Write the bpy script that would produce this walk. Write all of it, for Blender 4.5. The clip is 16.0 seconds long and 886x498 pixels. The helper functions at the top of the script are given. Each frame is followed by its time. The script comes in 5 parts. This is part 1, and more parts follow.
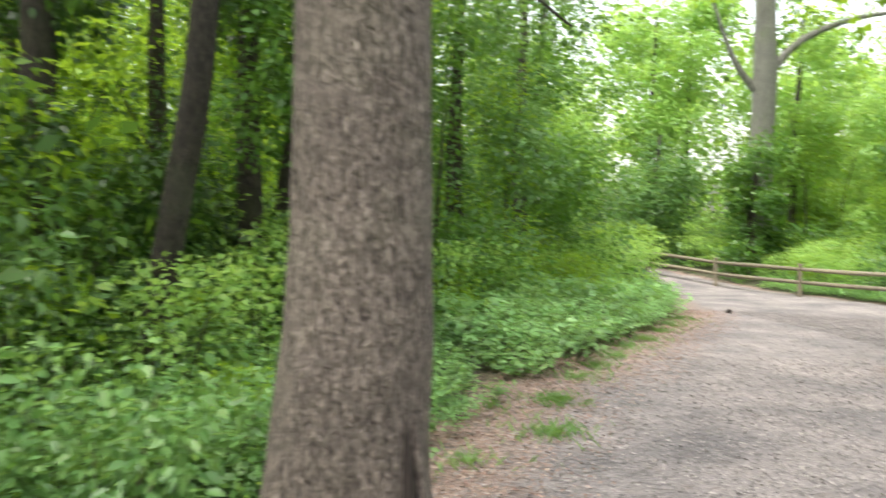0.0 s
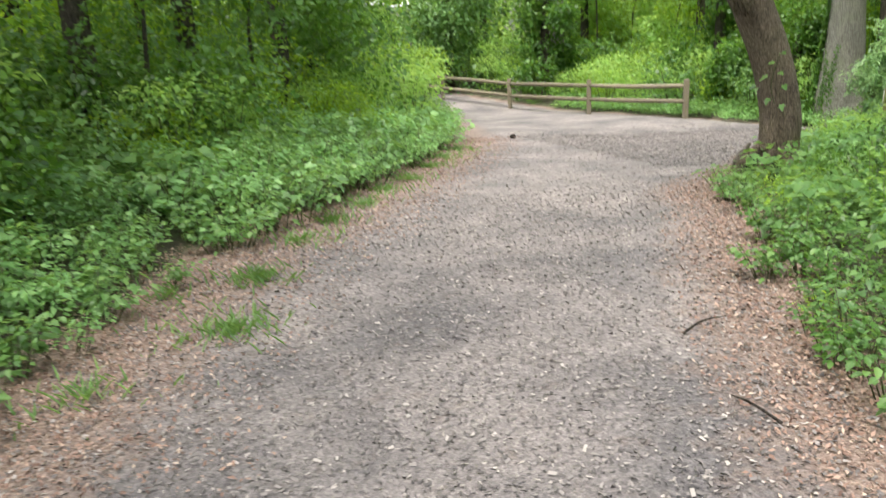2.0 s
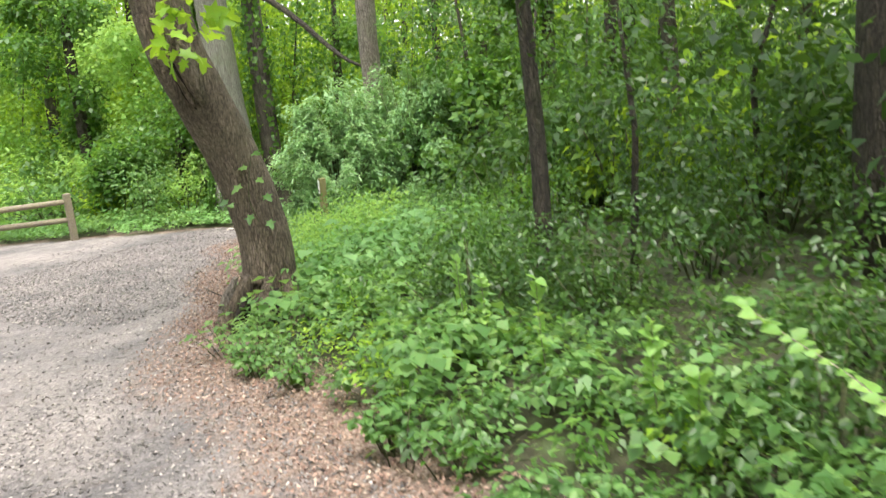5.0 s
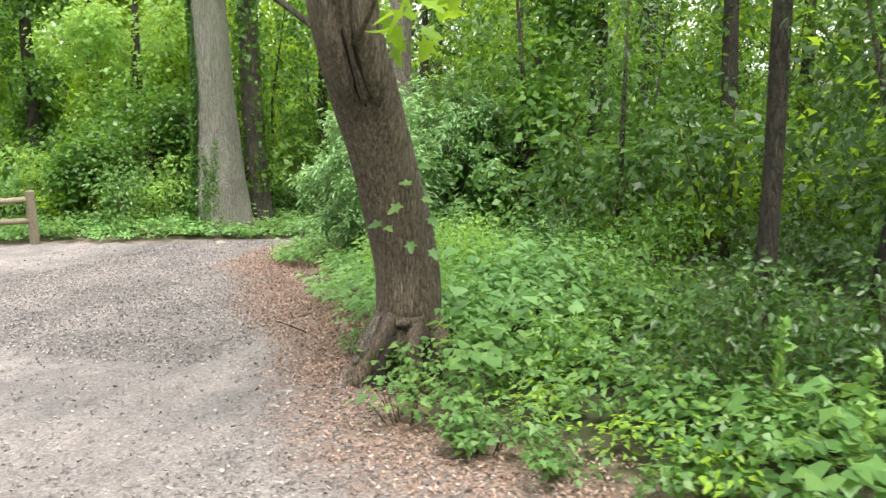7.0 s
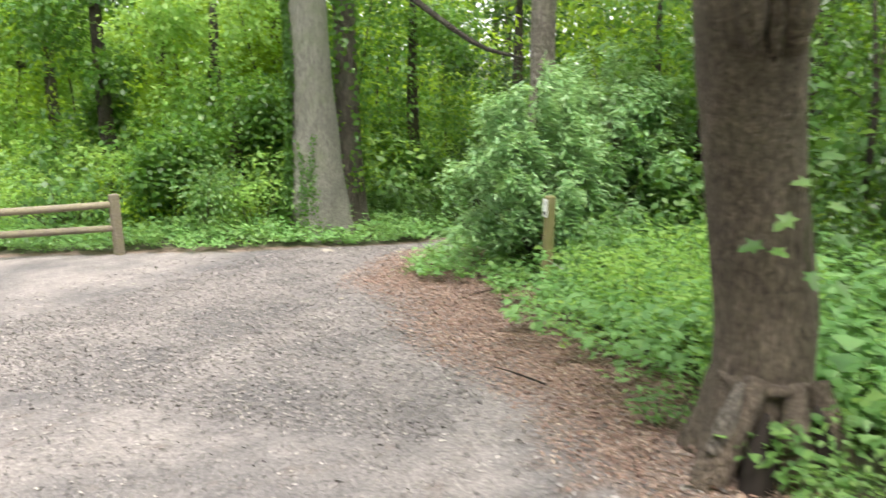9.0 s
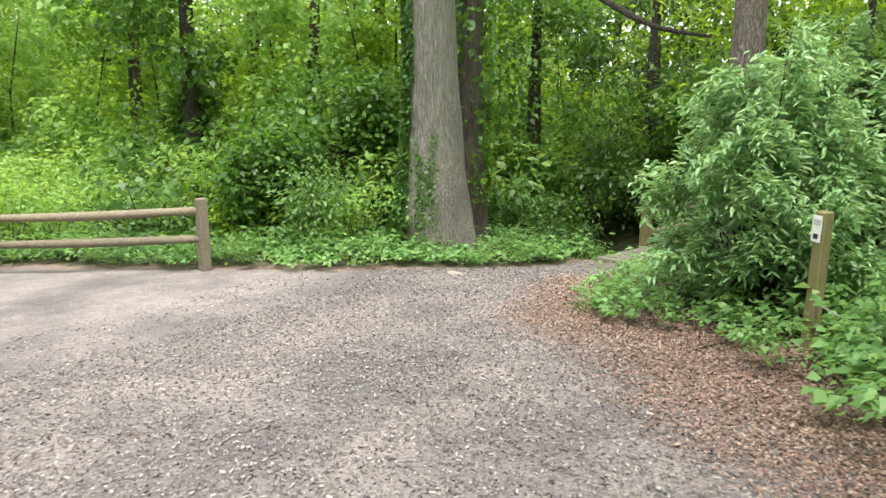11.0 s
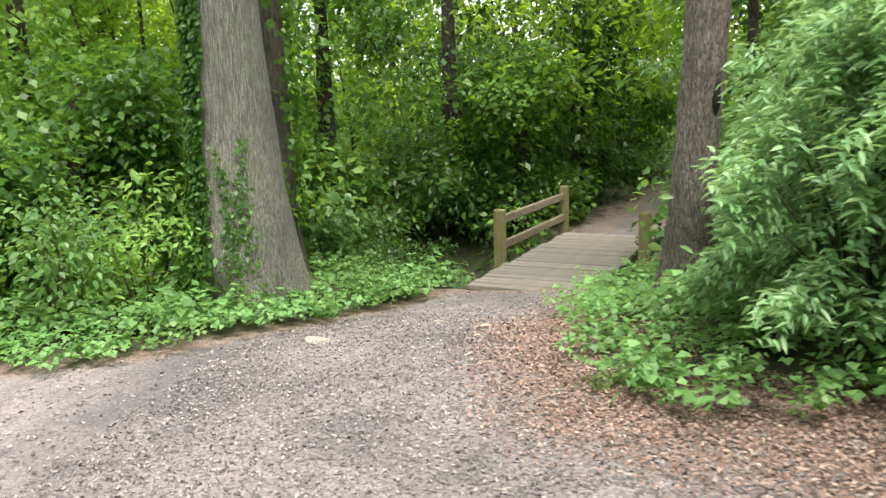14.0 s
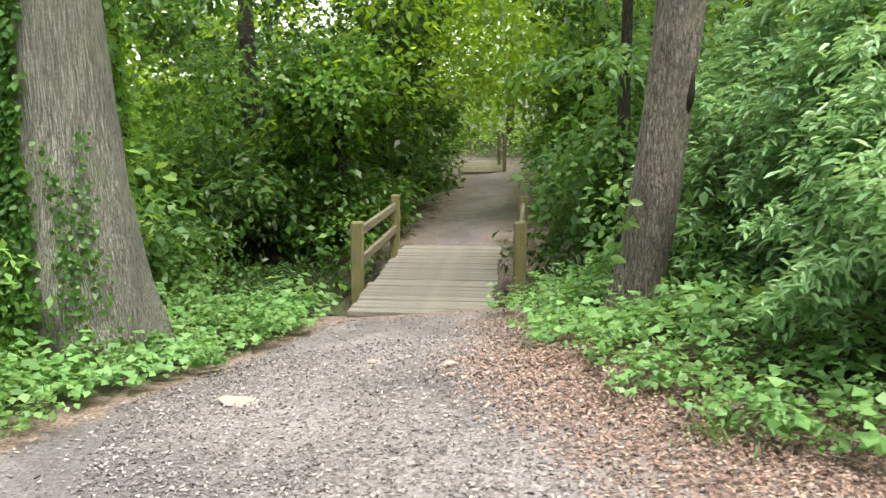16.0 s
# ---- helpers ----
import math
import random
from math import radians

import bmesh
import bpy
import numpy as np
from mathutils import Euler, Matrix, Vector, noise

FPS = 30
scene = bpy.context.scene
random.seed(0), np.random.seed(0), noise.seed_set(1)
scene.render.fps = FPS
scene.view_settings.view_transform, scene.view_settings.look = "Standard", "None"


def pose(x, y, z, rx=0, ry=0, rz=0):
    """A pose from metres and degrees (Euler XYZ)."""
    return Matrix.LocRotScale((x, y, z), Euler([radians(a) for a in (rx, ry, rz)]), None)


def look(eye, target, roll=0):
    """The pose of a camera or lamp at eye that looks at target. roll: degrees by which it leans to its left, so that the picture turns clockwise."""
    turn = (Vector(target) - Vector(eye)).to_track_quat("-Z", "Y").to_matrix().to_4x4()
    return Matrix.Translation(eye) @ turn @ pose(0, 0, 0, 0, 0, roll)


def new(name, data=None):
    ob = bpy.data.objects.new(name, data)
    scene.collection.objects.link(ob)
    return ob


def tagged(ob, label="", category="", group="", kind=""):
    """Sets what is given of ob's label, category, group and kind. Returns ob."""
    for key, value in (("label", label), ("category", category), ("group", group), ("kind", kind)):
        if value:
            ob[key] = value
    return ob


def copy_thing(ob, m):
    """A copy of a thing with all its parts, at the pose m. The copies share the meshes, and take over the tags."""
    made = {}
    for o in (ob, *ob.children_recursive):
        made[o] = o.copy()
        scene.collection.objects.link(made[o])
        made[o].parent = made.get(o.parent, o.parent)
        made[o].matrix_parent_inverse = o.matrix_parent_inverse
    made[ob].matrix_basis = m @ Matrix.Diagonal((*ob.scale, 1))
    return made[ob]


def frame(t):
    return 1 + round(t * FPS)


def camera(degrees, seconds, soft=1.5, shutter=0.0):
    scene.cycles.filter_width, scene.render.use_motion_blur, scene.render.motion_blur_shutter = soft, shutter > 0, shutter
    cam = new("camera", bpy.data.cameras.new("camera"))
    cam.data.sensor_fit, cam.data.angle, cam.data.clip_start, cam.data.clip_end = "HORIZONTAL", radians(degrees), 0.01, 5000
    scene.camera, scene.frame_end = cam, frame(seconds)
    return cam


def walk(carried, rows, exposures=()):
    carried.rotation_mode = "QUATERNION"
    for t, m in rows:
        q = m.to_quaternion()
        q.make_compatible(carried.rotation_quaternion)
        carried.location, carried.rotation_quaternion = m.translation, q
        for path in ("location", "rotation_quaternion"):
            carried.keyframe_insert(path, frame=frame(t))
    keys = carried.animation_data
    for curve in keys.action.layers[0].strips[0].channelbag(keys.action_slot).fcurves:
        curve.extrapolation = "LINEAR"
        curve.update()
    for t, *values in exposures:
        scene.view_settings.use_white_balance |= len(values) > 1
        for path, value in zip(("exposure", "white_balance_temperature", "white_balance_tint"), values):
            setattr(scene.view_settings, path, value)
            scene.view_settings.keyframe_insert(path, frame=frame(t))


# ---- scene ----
cam = camera(57.5, 16.0, soft=1.35, shutter=0.4)
PATH = [
    (0, look((-0.010, 0.474, 1.578), (0.085, 2.464, 1.405), -0.6)),
    (0.5, look((0.242, 0.842, 1.535), (0.627, 2.790, 1.298), -2.0)),
    (1, look((0.529, 1.118, 1.497), (0.968, 3.047, 1.204), -2.2)),
    (1.5, look((0.801, 1.441, 1.450), (1.252, 3.346, 1.044), -1.9)),
    (2, look((1.055, 1.777, 1.411), (1.549, 3.624, 0.822), -3.0)),
    (2.5, look((1.353, 2.133, 1.371), (1.876, 3.904, 0.602), -4.2)),
    (3, look((1.572, 2.543, 1.312), (2.344, 4.087, 0.301), -4.2)),
    (3.5, look((1.745, 2.962, 1.281), (2.653, 4.427, 0.267), -5.5)),
    (4, look((1.878, 3.398, 1.261), (3.024, 4.747, 0.329), -3.6)),
    (4.5, look((1.971, 3.962, 1.433), (3.521, 4.976, 0.681), -6.9)),
    (5, look((2.036, 4.448, 1.347), (3.702, 5.448, 0.873), -5.3)),
    (5.2, look((2.044, 4.638, 1.354), (3.738, 5.607, 0.917), -3.7)),
    (7.3, look((2.175, 6.743, 1.289), (3.980, 7.481, 0.844), -0.3)),
    (7.5, look((2.250, 6.908, 1.255), (4.072, 7.602, 0.810), -0.3)),
    (8, look((2.474, 7.385, 1.228), (4.311, 8.043, 0.790), 0.4)),
    (8.5, look((2.673, 7.885, 1.190), (4.489, 8.581, 0.724), 0.0)),
    (9, look((2.965, 8.398, 1.134), (4.716, 9.254, 0.690), -1.4)),
    (9.5, look((3.222, 8.901, 1.044), (4.906, 9.905, 0.648), -0.5)),
    (9.7, look((3.335, 9.091, 1.037), (4.995, 10.136, 0.644), -0.4)),
    (11.8, look((4.942, 10.722, 0.646), (6.674, 11.613, 0.190), -2.5)),
    (12, look((5.048, 10.889, 0.631), (6.832, 11.680, 0.193), -2.1)),
    (12.5, look((5.382, 11.238, 0.620), (7.229, 11.877, 0.198), -2.3)),
    (13, look((5.734, 11.614, 0.619), (7.620, 12.141, 0.211), -1.8)),
    (13.5, look((6.043, 12.013, 0.610), (7.960, 12.422, 0.211), -2.1)),
    (14, look((6.373, 12.449, 0.579), (8.298, 12.801, 0.164), -2.8)),
    (14.5, look((6.719, 12.899, 0.510), (8.664, 13.079, 0.081), -1.3)),
    (15, look((6.981, 13.227, 0.493), (8.934, 13.179, 0.066), -1.8)),
    (15.5, look((7.235, 13.632, 0.478), (9.184, 13.418, 0.083), -1.3)),
    (16, look((7.479, 14.041, 0.442), (9.405, 13.685, 0.035), -0.5)),
]

walk(cam, PATH, [(0, 2.0), (1.0, 1.93), (1.6, 1.88), (2.4, 1.78), (3.6, 1.75), (4.4, 1.98), (5.0, 2.1), (7.3, 2.08), (9.7, 2.03), (12.0, 1.92), (13.0, 1.95), (14.5, 2.06), (16.0, 2.15)])

# ---- light: bright overcast daylight over a wood ----
world = bpy.data.worlds.new("sky")
scene.world = world
world.use_nodes = True
wn = world.node_tree.nodes
sky = wn.new("ShaderNodeTexSky")
sky.sky_type = "NISHITA"
sky.sun_disc = False
sky.sun_elevation, sky.sun_rotation = radians(70), radians(234)
sky.air_density, sky.dust_density, sky.ozone_density = 1.0, 4.0, 1.0
wn["Background"].inputs["Strength"].default_value = 0.15
cloud = wn.new("ShaderNodeMix")
cloud.data_type = "RGBA"
cloud.inputs[0].default_value = 0.65
cloud.inputs[7].default_value = (4.6, 4.6, 4.4, 1)
world.node_tree.links.new(sky.outputs[0], cloud.inputs[6])
world.node_tree.links.new(cloud.outputs[2], wn["Background"].inputs["Color"])
sun = new("sun", bpy.data.lights.new("sun", "SUN"))
sun.data.energy, sun.data.angle, sun.data.color = 1.5, radians(25), (1.0, 0.96, 0.9)
sun.matrix_world = look((0, 0, 30), (9.0, 6.5, 0))


# ---- materials ----
def material(name, rough=0.8):
    m = bpy.data.materials.new(name)
    m.use_nodes = True
    b = m.node_tree.nodes["Principled BSDF"]
    b.inputs["Roughness"].default_value = rough
    return m, m.node_tree.nodes, m.node_tree.links, b


def ramp(nodes, stops):
    r = nodes.new("ShaderNodeValToRGB")
    e = r.color_ramp.elements
    while len(e) < len(stops):
        e.new(0.5)
    for k, (p, c) in zip(e, stops):
        k.position, k.color = p, (*c, 1)
    return r


def noise_tex(nodes, links, scale, detail=4, coord=None, rough=0.6):
    n = nodes.new("ShaderNodeTexNoise")
    n.inputs["Scale"].default_value, n.inputs["Detail"].default_value = scale, detail
    n.inputs["Roughness"].default_value = rough
    if coord is not None:
        links.new(coord, n.inputs["Vector"])
    return n


def mix(nodes, links, fac, a, b, mode="MIX"):
    m = nodes.new("ShaderNodeMix")
    m.data_type, m.blend_type = "RGBA", mode
    for sock, v in ((m.inputs[0], fac), (m.inputs[6], a), (m.inputs[7], b)):
        if isinstance(v, (int, float)):
            sock.default_value = v
        elif isinstance(v, tuple):
            sock.default_value = (*v, 1)
        else:
            links.new(v, sock)
    return m.outputs[2]


def math_node(nodes, links, op, a, b=0.0):
    m = nodes.new("ShaderNodeMath")
    m.operation = op
    for sock, v in ((m.inputs[0], a), (m.inputs[1], b)):
        if isinstance(v, (int, float)):
            sock.default_value = v
        else:
            links.new(v, sock)
    return m.outputs[0]


def bump(nodes, links, bsdf, height, strength, distance):
    b = nodes.new("ShaderNodeBump")
    b.inputs["Strength"].default_value, b.inputs["Distance"].default_value = strength, distance
    links.new(height, b.inputs["Height"])
    links.new(b.outputs[0], bsdf.inputs["Normal"])


def leaf_material(name, dark, mid, light, gloss=0.45, through_light=0.42):
    m, n, l, b = material(name, gloss)
    geo, info = n.new("ShaderNodeNewGeometry"), n.new("ShaderNodeObjectInfo")
    r = ramp(n, [(0.0, dark), (0.55, mid), (1.0, light)])
    big = noise_tex(n, l, 0.55, 2, geo.outputs["Position"])
    v = math_node(n, l, "MULTIPLY", geo.outputs["Random Per Island"], 0.62)
    w = math_node(n, l, "MULTIPLY_ADD", big.outputs[0], 0.62)
    l.new(v, w.node.inputs[2])
    o = math_node(n, l, "MULTIPLY_ADD", info.outputs["Random"], 0.25)
    l.new(w, o.node.inputs[2])
    o2 = math_node(n, l, "SUBTRACT", o, 0.22)
    l.new(o2, r.inputs[0])
    vein = noise_tex(n, l, 60, 2, geo.outputs["Position"])
    col = mix(n, l, 0.25, r.outputs[0], vein.outputs["Color"], "OVERLAY")
    l.new(col, b.inputs["Base Color"])
    t = n.new("ShaderNodeBsdfTranslucent")
    bright = mix(n, l, 0.5, col, (light[0] * 1.6, light[1] * 1.5, light[2] * 0.8))
    l.new(bright, t.inputs["Color"])
    s = n.new("ShaderNodeMixShader")
    s.inputs[0].default_value = through_light
    l.new(b.outputs[0], s.inputs[1]), l.new(t.outputs[0], s.inputs[2])
    l.new(s.outputs[0], n["Material Output"].inputs["Surface"])
    return m


LEAF_HERB = leaf_material("herb leaf", (0.03, 0.085, 0.024), (0.104, 0.225, 0.06), (0.225, 0.37, 0.11))
LEAF_FRESH = leaf_material("fresh herb leaf", (0.07, 0.17, 0.05), (0.155, 0.32, 0.10), (0.28, 0.47, 0.17))
LEAF_BUSH = leaf_material("bush leaf", (0.022, 0.068, 0.013), (0.065, 0.165, 0.026), (0.18, 0.33, 0.05))
LEAF_TREE = leaf_material("tree leaf", (0.035, 0.090, 0.012), (0.12, 0.25, 0.024), (0.34, 0.49, 0.05), 0.5, 0.62)
# darker leaf copy, also used where shade is painted as leaf colour
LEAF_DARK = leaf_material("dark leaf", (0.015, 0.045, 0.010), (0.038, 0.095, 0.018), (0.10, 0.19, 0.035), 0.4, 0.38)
LEAF_PALE = leaf_material("pale shrub leaf", (0.08, 0.18, 0.075), (0.19, 0.355, 0.15), (0.36, 0.53, 0.26), 0.36, 0.33)
# paler leaf copy: sunlight of the open ground is put into its colour
LEAF_SUNLIT = leaf_material("leaf with sunlight in its colour", (0.12, 0.25, 0.055), (0.235, 0.42, 0.10), (0.39, 0.56, 0.16), 0.5, 0.5)
LEAF_LIME = leaf_material("lime leaf", (0.13, 0.27, 0.025), (0.25, 0.43, 0.04), (0.40, 0.56, 0.06), 0.5, 0.5)


def bark_material(name, dark, light, scale, moss=0.0, depth=0.045, stretch=0.42):
    m, n, l, b = material(name, 0.9)
    tc, mp = n.new("ShaderNodeTexCoord"), n.new("ShaderNodeMapping")
    mp.inputs["Scale"].default_value = (scale * 1.6, scale * 1.6, scale * stretch)
    l.new(tc.outputs["Object"], mp.inputs["Vector"])
    a = noise_tex(n, l, 1.0, 8, mp.outputs[0], 0.7)
    a.inputs["Distortion"].default_value = 0.6
    c = noise_tex(n, l, 1.6, 3, tc.outputs["Object"])
    f = noise_tex(n, l, 55, 3, tc.outputs["Object"])
    warp = n.new("ShaderNodeVectorMath")
    warp.operation = "MULTIPLY_ADD"
    l.new(a.outputs["Color"], warp.inputs[0])
    warp.inputs[1].default_value = (0.9, 0.9, 0.9)
    l.new(mp.outputs[0], warp.inputs[2])
    crack = n.new("ShaderNodeTexVoronoi")
    crack.feature = "DISTANCE_TO_EDGE"
    crack.inputs["Scale"].default_value = 1.1
    l.new(warp.outputs[0], crack.inputs["Vector"])
    plates = ramp(n, [(0.0, (0.0, 0.0, 0.0)), (0.22, (1.0, 1.0, 1.0))])
    l.new(crack.outputs["Distance"], plates.inputs[0])
    r = ramp(n, [(0.36, dark), (0.5, tuple((p + q) / 2 for p, q in zip(dark, light))), (0.62, light)])
    l.new(a.outputs[0], r.inputs[0])
    col = mix(n, l, 0.5, r.outputs[0], c.outputs[0], "OVERLAY")
    col = mix(n, l, 0.55, col, f.outputs[0], "OVERLAY")
    fissure = ramp(n, [(0.0, (0.5, 0.47, 0.45)), (0.14, (1.0, 1.0, 1.0))])
    l.new(crack.outputs["Distance"], fissure.inputs[0])
    col = mix(n, l, 0.8, col, fissure.outputs[0], "MULTIPLY")
    if moss:
        k = ramp(n, [(0.5, (0, 0, 0)), (0.68, (moss, moss, moss))])
        l.new(c.outputs[0], k.inputs[0])
        col = mix(n, l, k.outputs[0], col, (0.13, 0.17, 0.07))
    l.new(col, b.inputs["Base Color"])
    h = math_node(n, l, "MULTIPLY_ADD", f.outputs[0], 0.25)
    l.new(a.outputs[0], h.node.inputs[2])
    h2 = math_node(n, l, "MULTIPLY_ADD", plates.outputs[0], 0.6)
    l.new(h, h2.node.inputs[2])
    bump(n, l, b, h2, 1.0, depth)
    return m


BARK_BROWN = bark_material("brown scaly bark", (0.075, 0.055, 0.044), (0.42, 0.345, 0.295), 34, 0.15, 0.03, 0.5)
BARK_LEAN = bark_material("dark brown bark", (0.115, 0.085, 0.062), (0.31, 0.24, 0.185), 34, 0.15, 0.02, 0.3)
BARK_GREY = bark_material("grey furrowed bark", (0.17, 0.165, 0.135), (0.35, 0.345, 0.29), 40, 0.5, 0.022, 0.11)
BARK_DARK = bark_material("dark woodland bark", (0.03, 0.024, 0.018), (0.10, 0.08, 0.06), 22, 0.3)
BARK_DIM = bark_material("dull brown bark", (0.06, 0.05, 0.04), (0.19, 0.16, 0.13), 30, 0.3, 0.02, 0.2)
BARK_PINE = bark_material("flaky grey-brown bark", (0.135, 0.115, 0.095), (0.42, 0.36, 0.31), 30, 0.3, 0.03)
STEM = bark_material("green-brown stem", (0.05, 0.06, 0.025), (0.13, 0.14, 0.06), 60, 0, 0.002)

STEM_PALE = bark_material("pale twig bark", (0.16, 0.14, 0.10), (0.34, 0.30, 0.22), 60, 0, 0.002)


def timber_material(name, dark, light, moss, grain=(3, 40, 40)):
    m, n, l, b = material(name, 0.85)
    tc, mp, info = n.new("ShaderNodeTexCoord"), n.new("ShaderNodeMapping"), n.new("ShaderNodeObjectInfo")
    mp.inputs["Scale"].default_value = grain
    l.new(tc.outputs["Object"], mp.inputs["Vector"])
    a = noise_tex(n, l, 1.0, 6, mp.outputs[0], 0.65)
    c = noise_tex(n, l, 5, 4, tc.outputs["Object"])
    r = ramp(n, [(0.3, dark), (0.7, light)])
    l.new(a.outputs[0], r.inputs[0])
    col = mix(n, l, 0.4, r.outputs[0], c.outputs[0], "OVERLAY")
    v = math_node(n, l, "MULTIPLY_ADD", info.outputs["Random"], 0.5)
    v.node.inputs[2].default_value = 0.25
    col = mix(n, l, 0.35, col, v, "OVERLAY")
    k = ramp(n, [(0.38, (0, 0, 0)), (0.62, (moss, moss, moss))])
    l.new(c.outputs[0], k.inputs[0])
    col = mix(n, l, k.outputs[0], col, (0.14, 0.145, 0.04))
    l.new(col, b.inputs["Base Color"])
    bump(n, l, b, a.outputs[0], 0.6, 0.006)
    return m


TIMBER_FENCE = timber_material("weathered fence timber", (0.11, 0.09, 0.065), (0.25, 0.21, 0.16), 0.3)
TIMBER_DECK = timber_material("grey deck timber", (0.13, 0.115, 0.10), (0.24, 0.215, 0.19), 0.1, (40, 3, 40))
TIMBER_POST = timber_material("mossy post timber", (0.13, 0.11, 0.055), (0.26, 0.22, 0.11), 0.75, (40, 40, 3))


def plain(name, colour, rough=0.6):
    m, n, l, b = material(name, rough)
    a = noise_tex(n, l, 30, 4)
    l.new(mix(n, l, 0.2, colour, a.outputs[0], "OVERLAY"), b.inputs["Base Color"])
    return m


WHITE_PLATE = plain("white sign paint", (0.78, 0.78, 0.76), 0.4)
BLACK_MARK = plain("black print", (0.02, 0.02, 0.025), 0.5)
STEEL = plain("dull wire", (0.35, 0.34, 0.32), 0.45)
STONE = plain("pale stone", (0.30, 0.26, 0.22), 0.9)
# near-black: shade inside hollows put into colour, also dark wounds and a lump
HOLLOW = plain("near-black for hollow shade and dark wounds", (0.018, 0.012, 0.009), 0.95)


def litter_material(name, stops):
    m, n, l, b = material(name, 0.85)
    geo = n.new("ShaderNodeNewGeometry")
    r = ramp(n, stops)
    l.new(geo.outputs["Random Per Island"], r.inputs[0])
    l.new(r.outputs[0], b.inputs["Base Color"])
    return m


LITTER = litter_material("dead leaves", [(0, (0.11, 0.066, 0.053)), (0.4, (0.235, 0.142, 0.108)), (0.8, (0.34, 0.23, 0.18)), (1, (0.45, 0.36, 0.29))])
CHIPS = litter_material("gravel chips", [(0, (0.075, 0.067, 0.066)), (0.45, (0.15, 0.134, 0.130)), (0.85, (0.25, 0.224, 0.212)), (1, (0.41, 0.37, 0.34))])


def ground_material():
    m, n, l, b = material("woodland ground", 0.95)
    geo = n.new("ShaderNodeNewGeometry")
    pos = geo.outputs["Position"]

    def attr(name):
        a = n.new("ShaderNodeAttribute")
        a.attribute_name = name
        return a.outputs["Fac"]
    coarse, mid, fine = noise_tex(n, l, 0.9, 5, pos), noise_tex(n, l, 6, 5, pos), noise_tex(n, l, 45, 6, pos, 0.75)
    grit = n.new("ShaderNodeTexVoronoi")
    grit.inputs["Scale"].default_value = 75
    l.new(pos, grit.inputs["Vector"])
    g1 = ramp(n, [(0.34, (0.076, 0.068, 0.069)), (0.5, (0.176, 0.158, 0.158)), (0.66, (0.31, 0.28, 0.274))])
    l.new(fine.outputs[0], g1.inputs[0])
    cell = ramp(n, [(0.0, (0.10, 0.09, 0.09)), (0.6, (0.185, 0.166, 0.166)), (1.0, (0.36, 0.33, 0.318))])
    l.new(grit.outputs["Color"], cell.inputs[0])
    gravel = mix(n, l, 0.45, g1.outputs[0], cell.outputs[0])
    patch = ramp(n, [(0.36, (0.24, 0.245, 0.255)), (0.64, (0.74, 0.715, 0.68))])
    l.new(coarse.outputs[0], patch.inputs[0])
    gravel = mix(n, l, 0.7, gravel, patch.outputs[0], "OVERLAY")
    gravel = mix(n, l, 0.35, gravel, mid.outputs[0], "OVERLAY")
    lit = ramp(n, [(0.36, (0.09, 0.06, 0.049)), (0.5, (0.205, 0.145, 0.118)), (0.64, (0.34, 0.26, 0.215))])
    l.new(fine.outputs[0], lit.inputs[0])
    soil = ramp(n, [(0.3, (0.024, 0.02, 0.012)), (0.5, (0.05, 0.05, 0.025)), (0.7, (0.06, 0.10, 0.025))])
    l.new(mid.outputs[0], soil.inputs[0])
    wob = math_node(n, l, "SUBTRACT", mid.outputs[0], 0.5)

    def edge(name, soft):
        v = math_node(n, l, "MULTIPLY_ADD", wob, 1.6)
        l.new(attr(name), v.node.inputs[2])
        mr = n.new("ShaderNodeMapRange")
        mr.inputs[1].default_value, mr.inputs[2].default_value = 0.5 - soft, 0.5 + soft
        l.new(v, mr.inputs[0])
        return mr.outputs[0]
    col = mix(n, l, edge("litter", 0.25), soil.outputs[0], lit.outputs[0])
    col = mix(n, l, edge("gravel", 0.35), col, gravel)
    l.new(col, b.inputs["Base Color"])
    h = math_node(n, l, "MULTIPLY_ADD", grit.outputs["Distance"], 0.5)
    l.new(fine.outputs[0], h.node.inputs[2])
    bump(n, l, b, h, 0.7, 0.012)
    return m


GROUND = ground_material()

# ---- the plan ----
LEFT_EDGE = [(-1.2, -6), (-0.8, -2), (-0.55, 2), (-0.1, 4.4), (0.1, 5.3), (0.5, 6.3), (0.9, 7.3), (1.6, 8.3), (2.4, 9.8), (3.8, 12.4), (4.9, 14.8), (5.1, 15.6), (5.6, 18), (6.6, 23), (6.6, 28), (5.0, 34)]
FENCE_EDGE = [(7.4, 35), (8.7, 27), (9.6, 23), (10.1, 20), (10.6, 17.2), (10.9, 16.3), (11.3, 15.5), (12.3, 14.85), (13.35, 14.25), (14.05, 13.8), (13.72, 12.5)]
RIGHT_EDGE = [(13.1, 12.36), (11.9, 12.4), (11.0, 12.3), (10.3, 12.1), (10.0, 11.6), (9.5, 11.0), (8.9, 10.7), (8.0, 10.1), (7.1, 9.35), (6.3, 8.9), (5.85, 8.6), (5.35, 8.15), (5.2, 7.6), (4.95, 7.1), (4.6, 6.6), (4.1, 5.7), (3.65, 4.85), (3.35, 4.2), (3.1, 3.5), (2.8, 2), (2.6, -2), (2.4, -6)]
PLAN = np.array(LEFT_EDGE + FENCE_EDGE + RIGHT_EDGE)
BRIDGE_AT, BRIDGE_ALONG, BRIDGE_LEFT = np.array((13.93, 13.08)), np.array((0.957, -0.290)), np.array((0.290, 0.957))
TRAIL = np.array([(17.0, 12.15), (19.1, 11.45), (22.2, 10.45), (25.8, 9.5), (31.0, 8.6)])


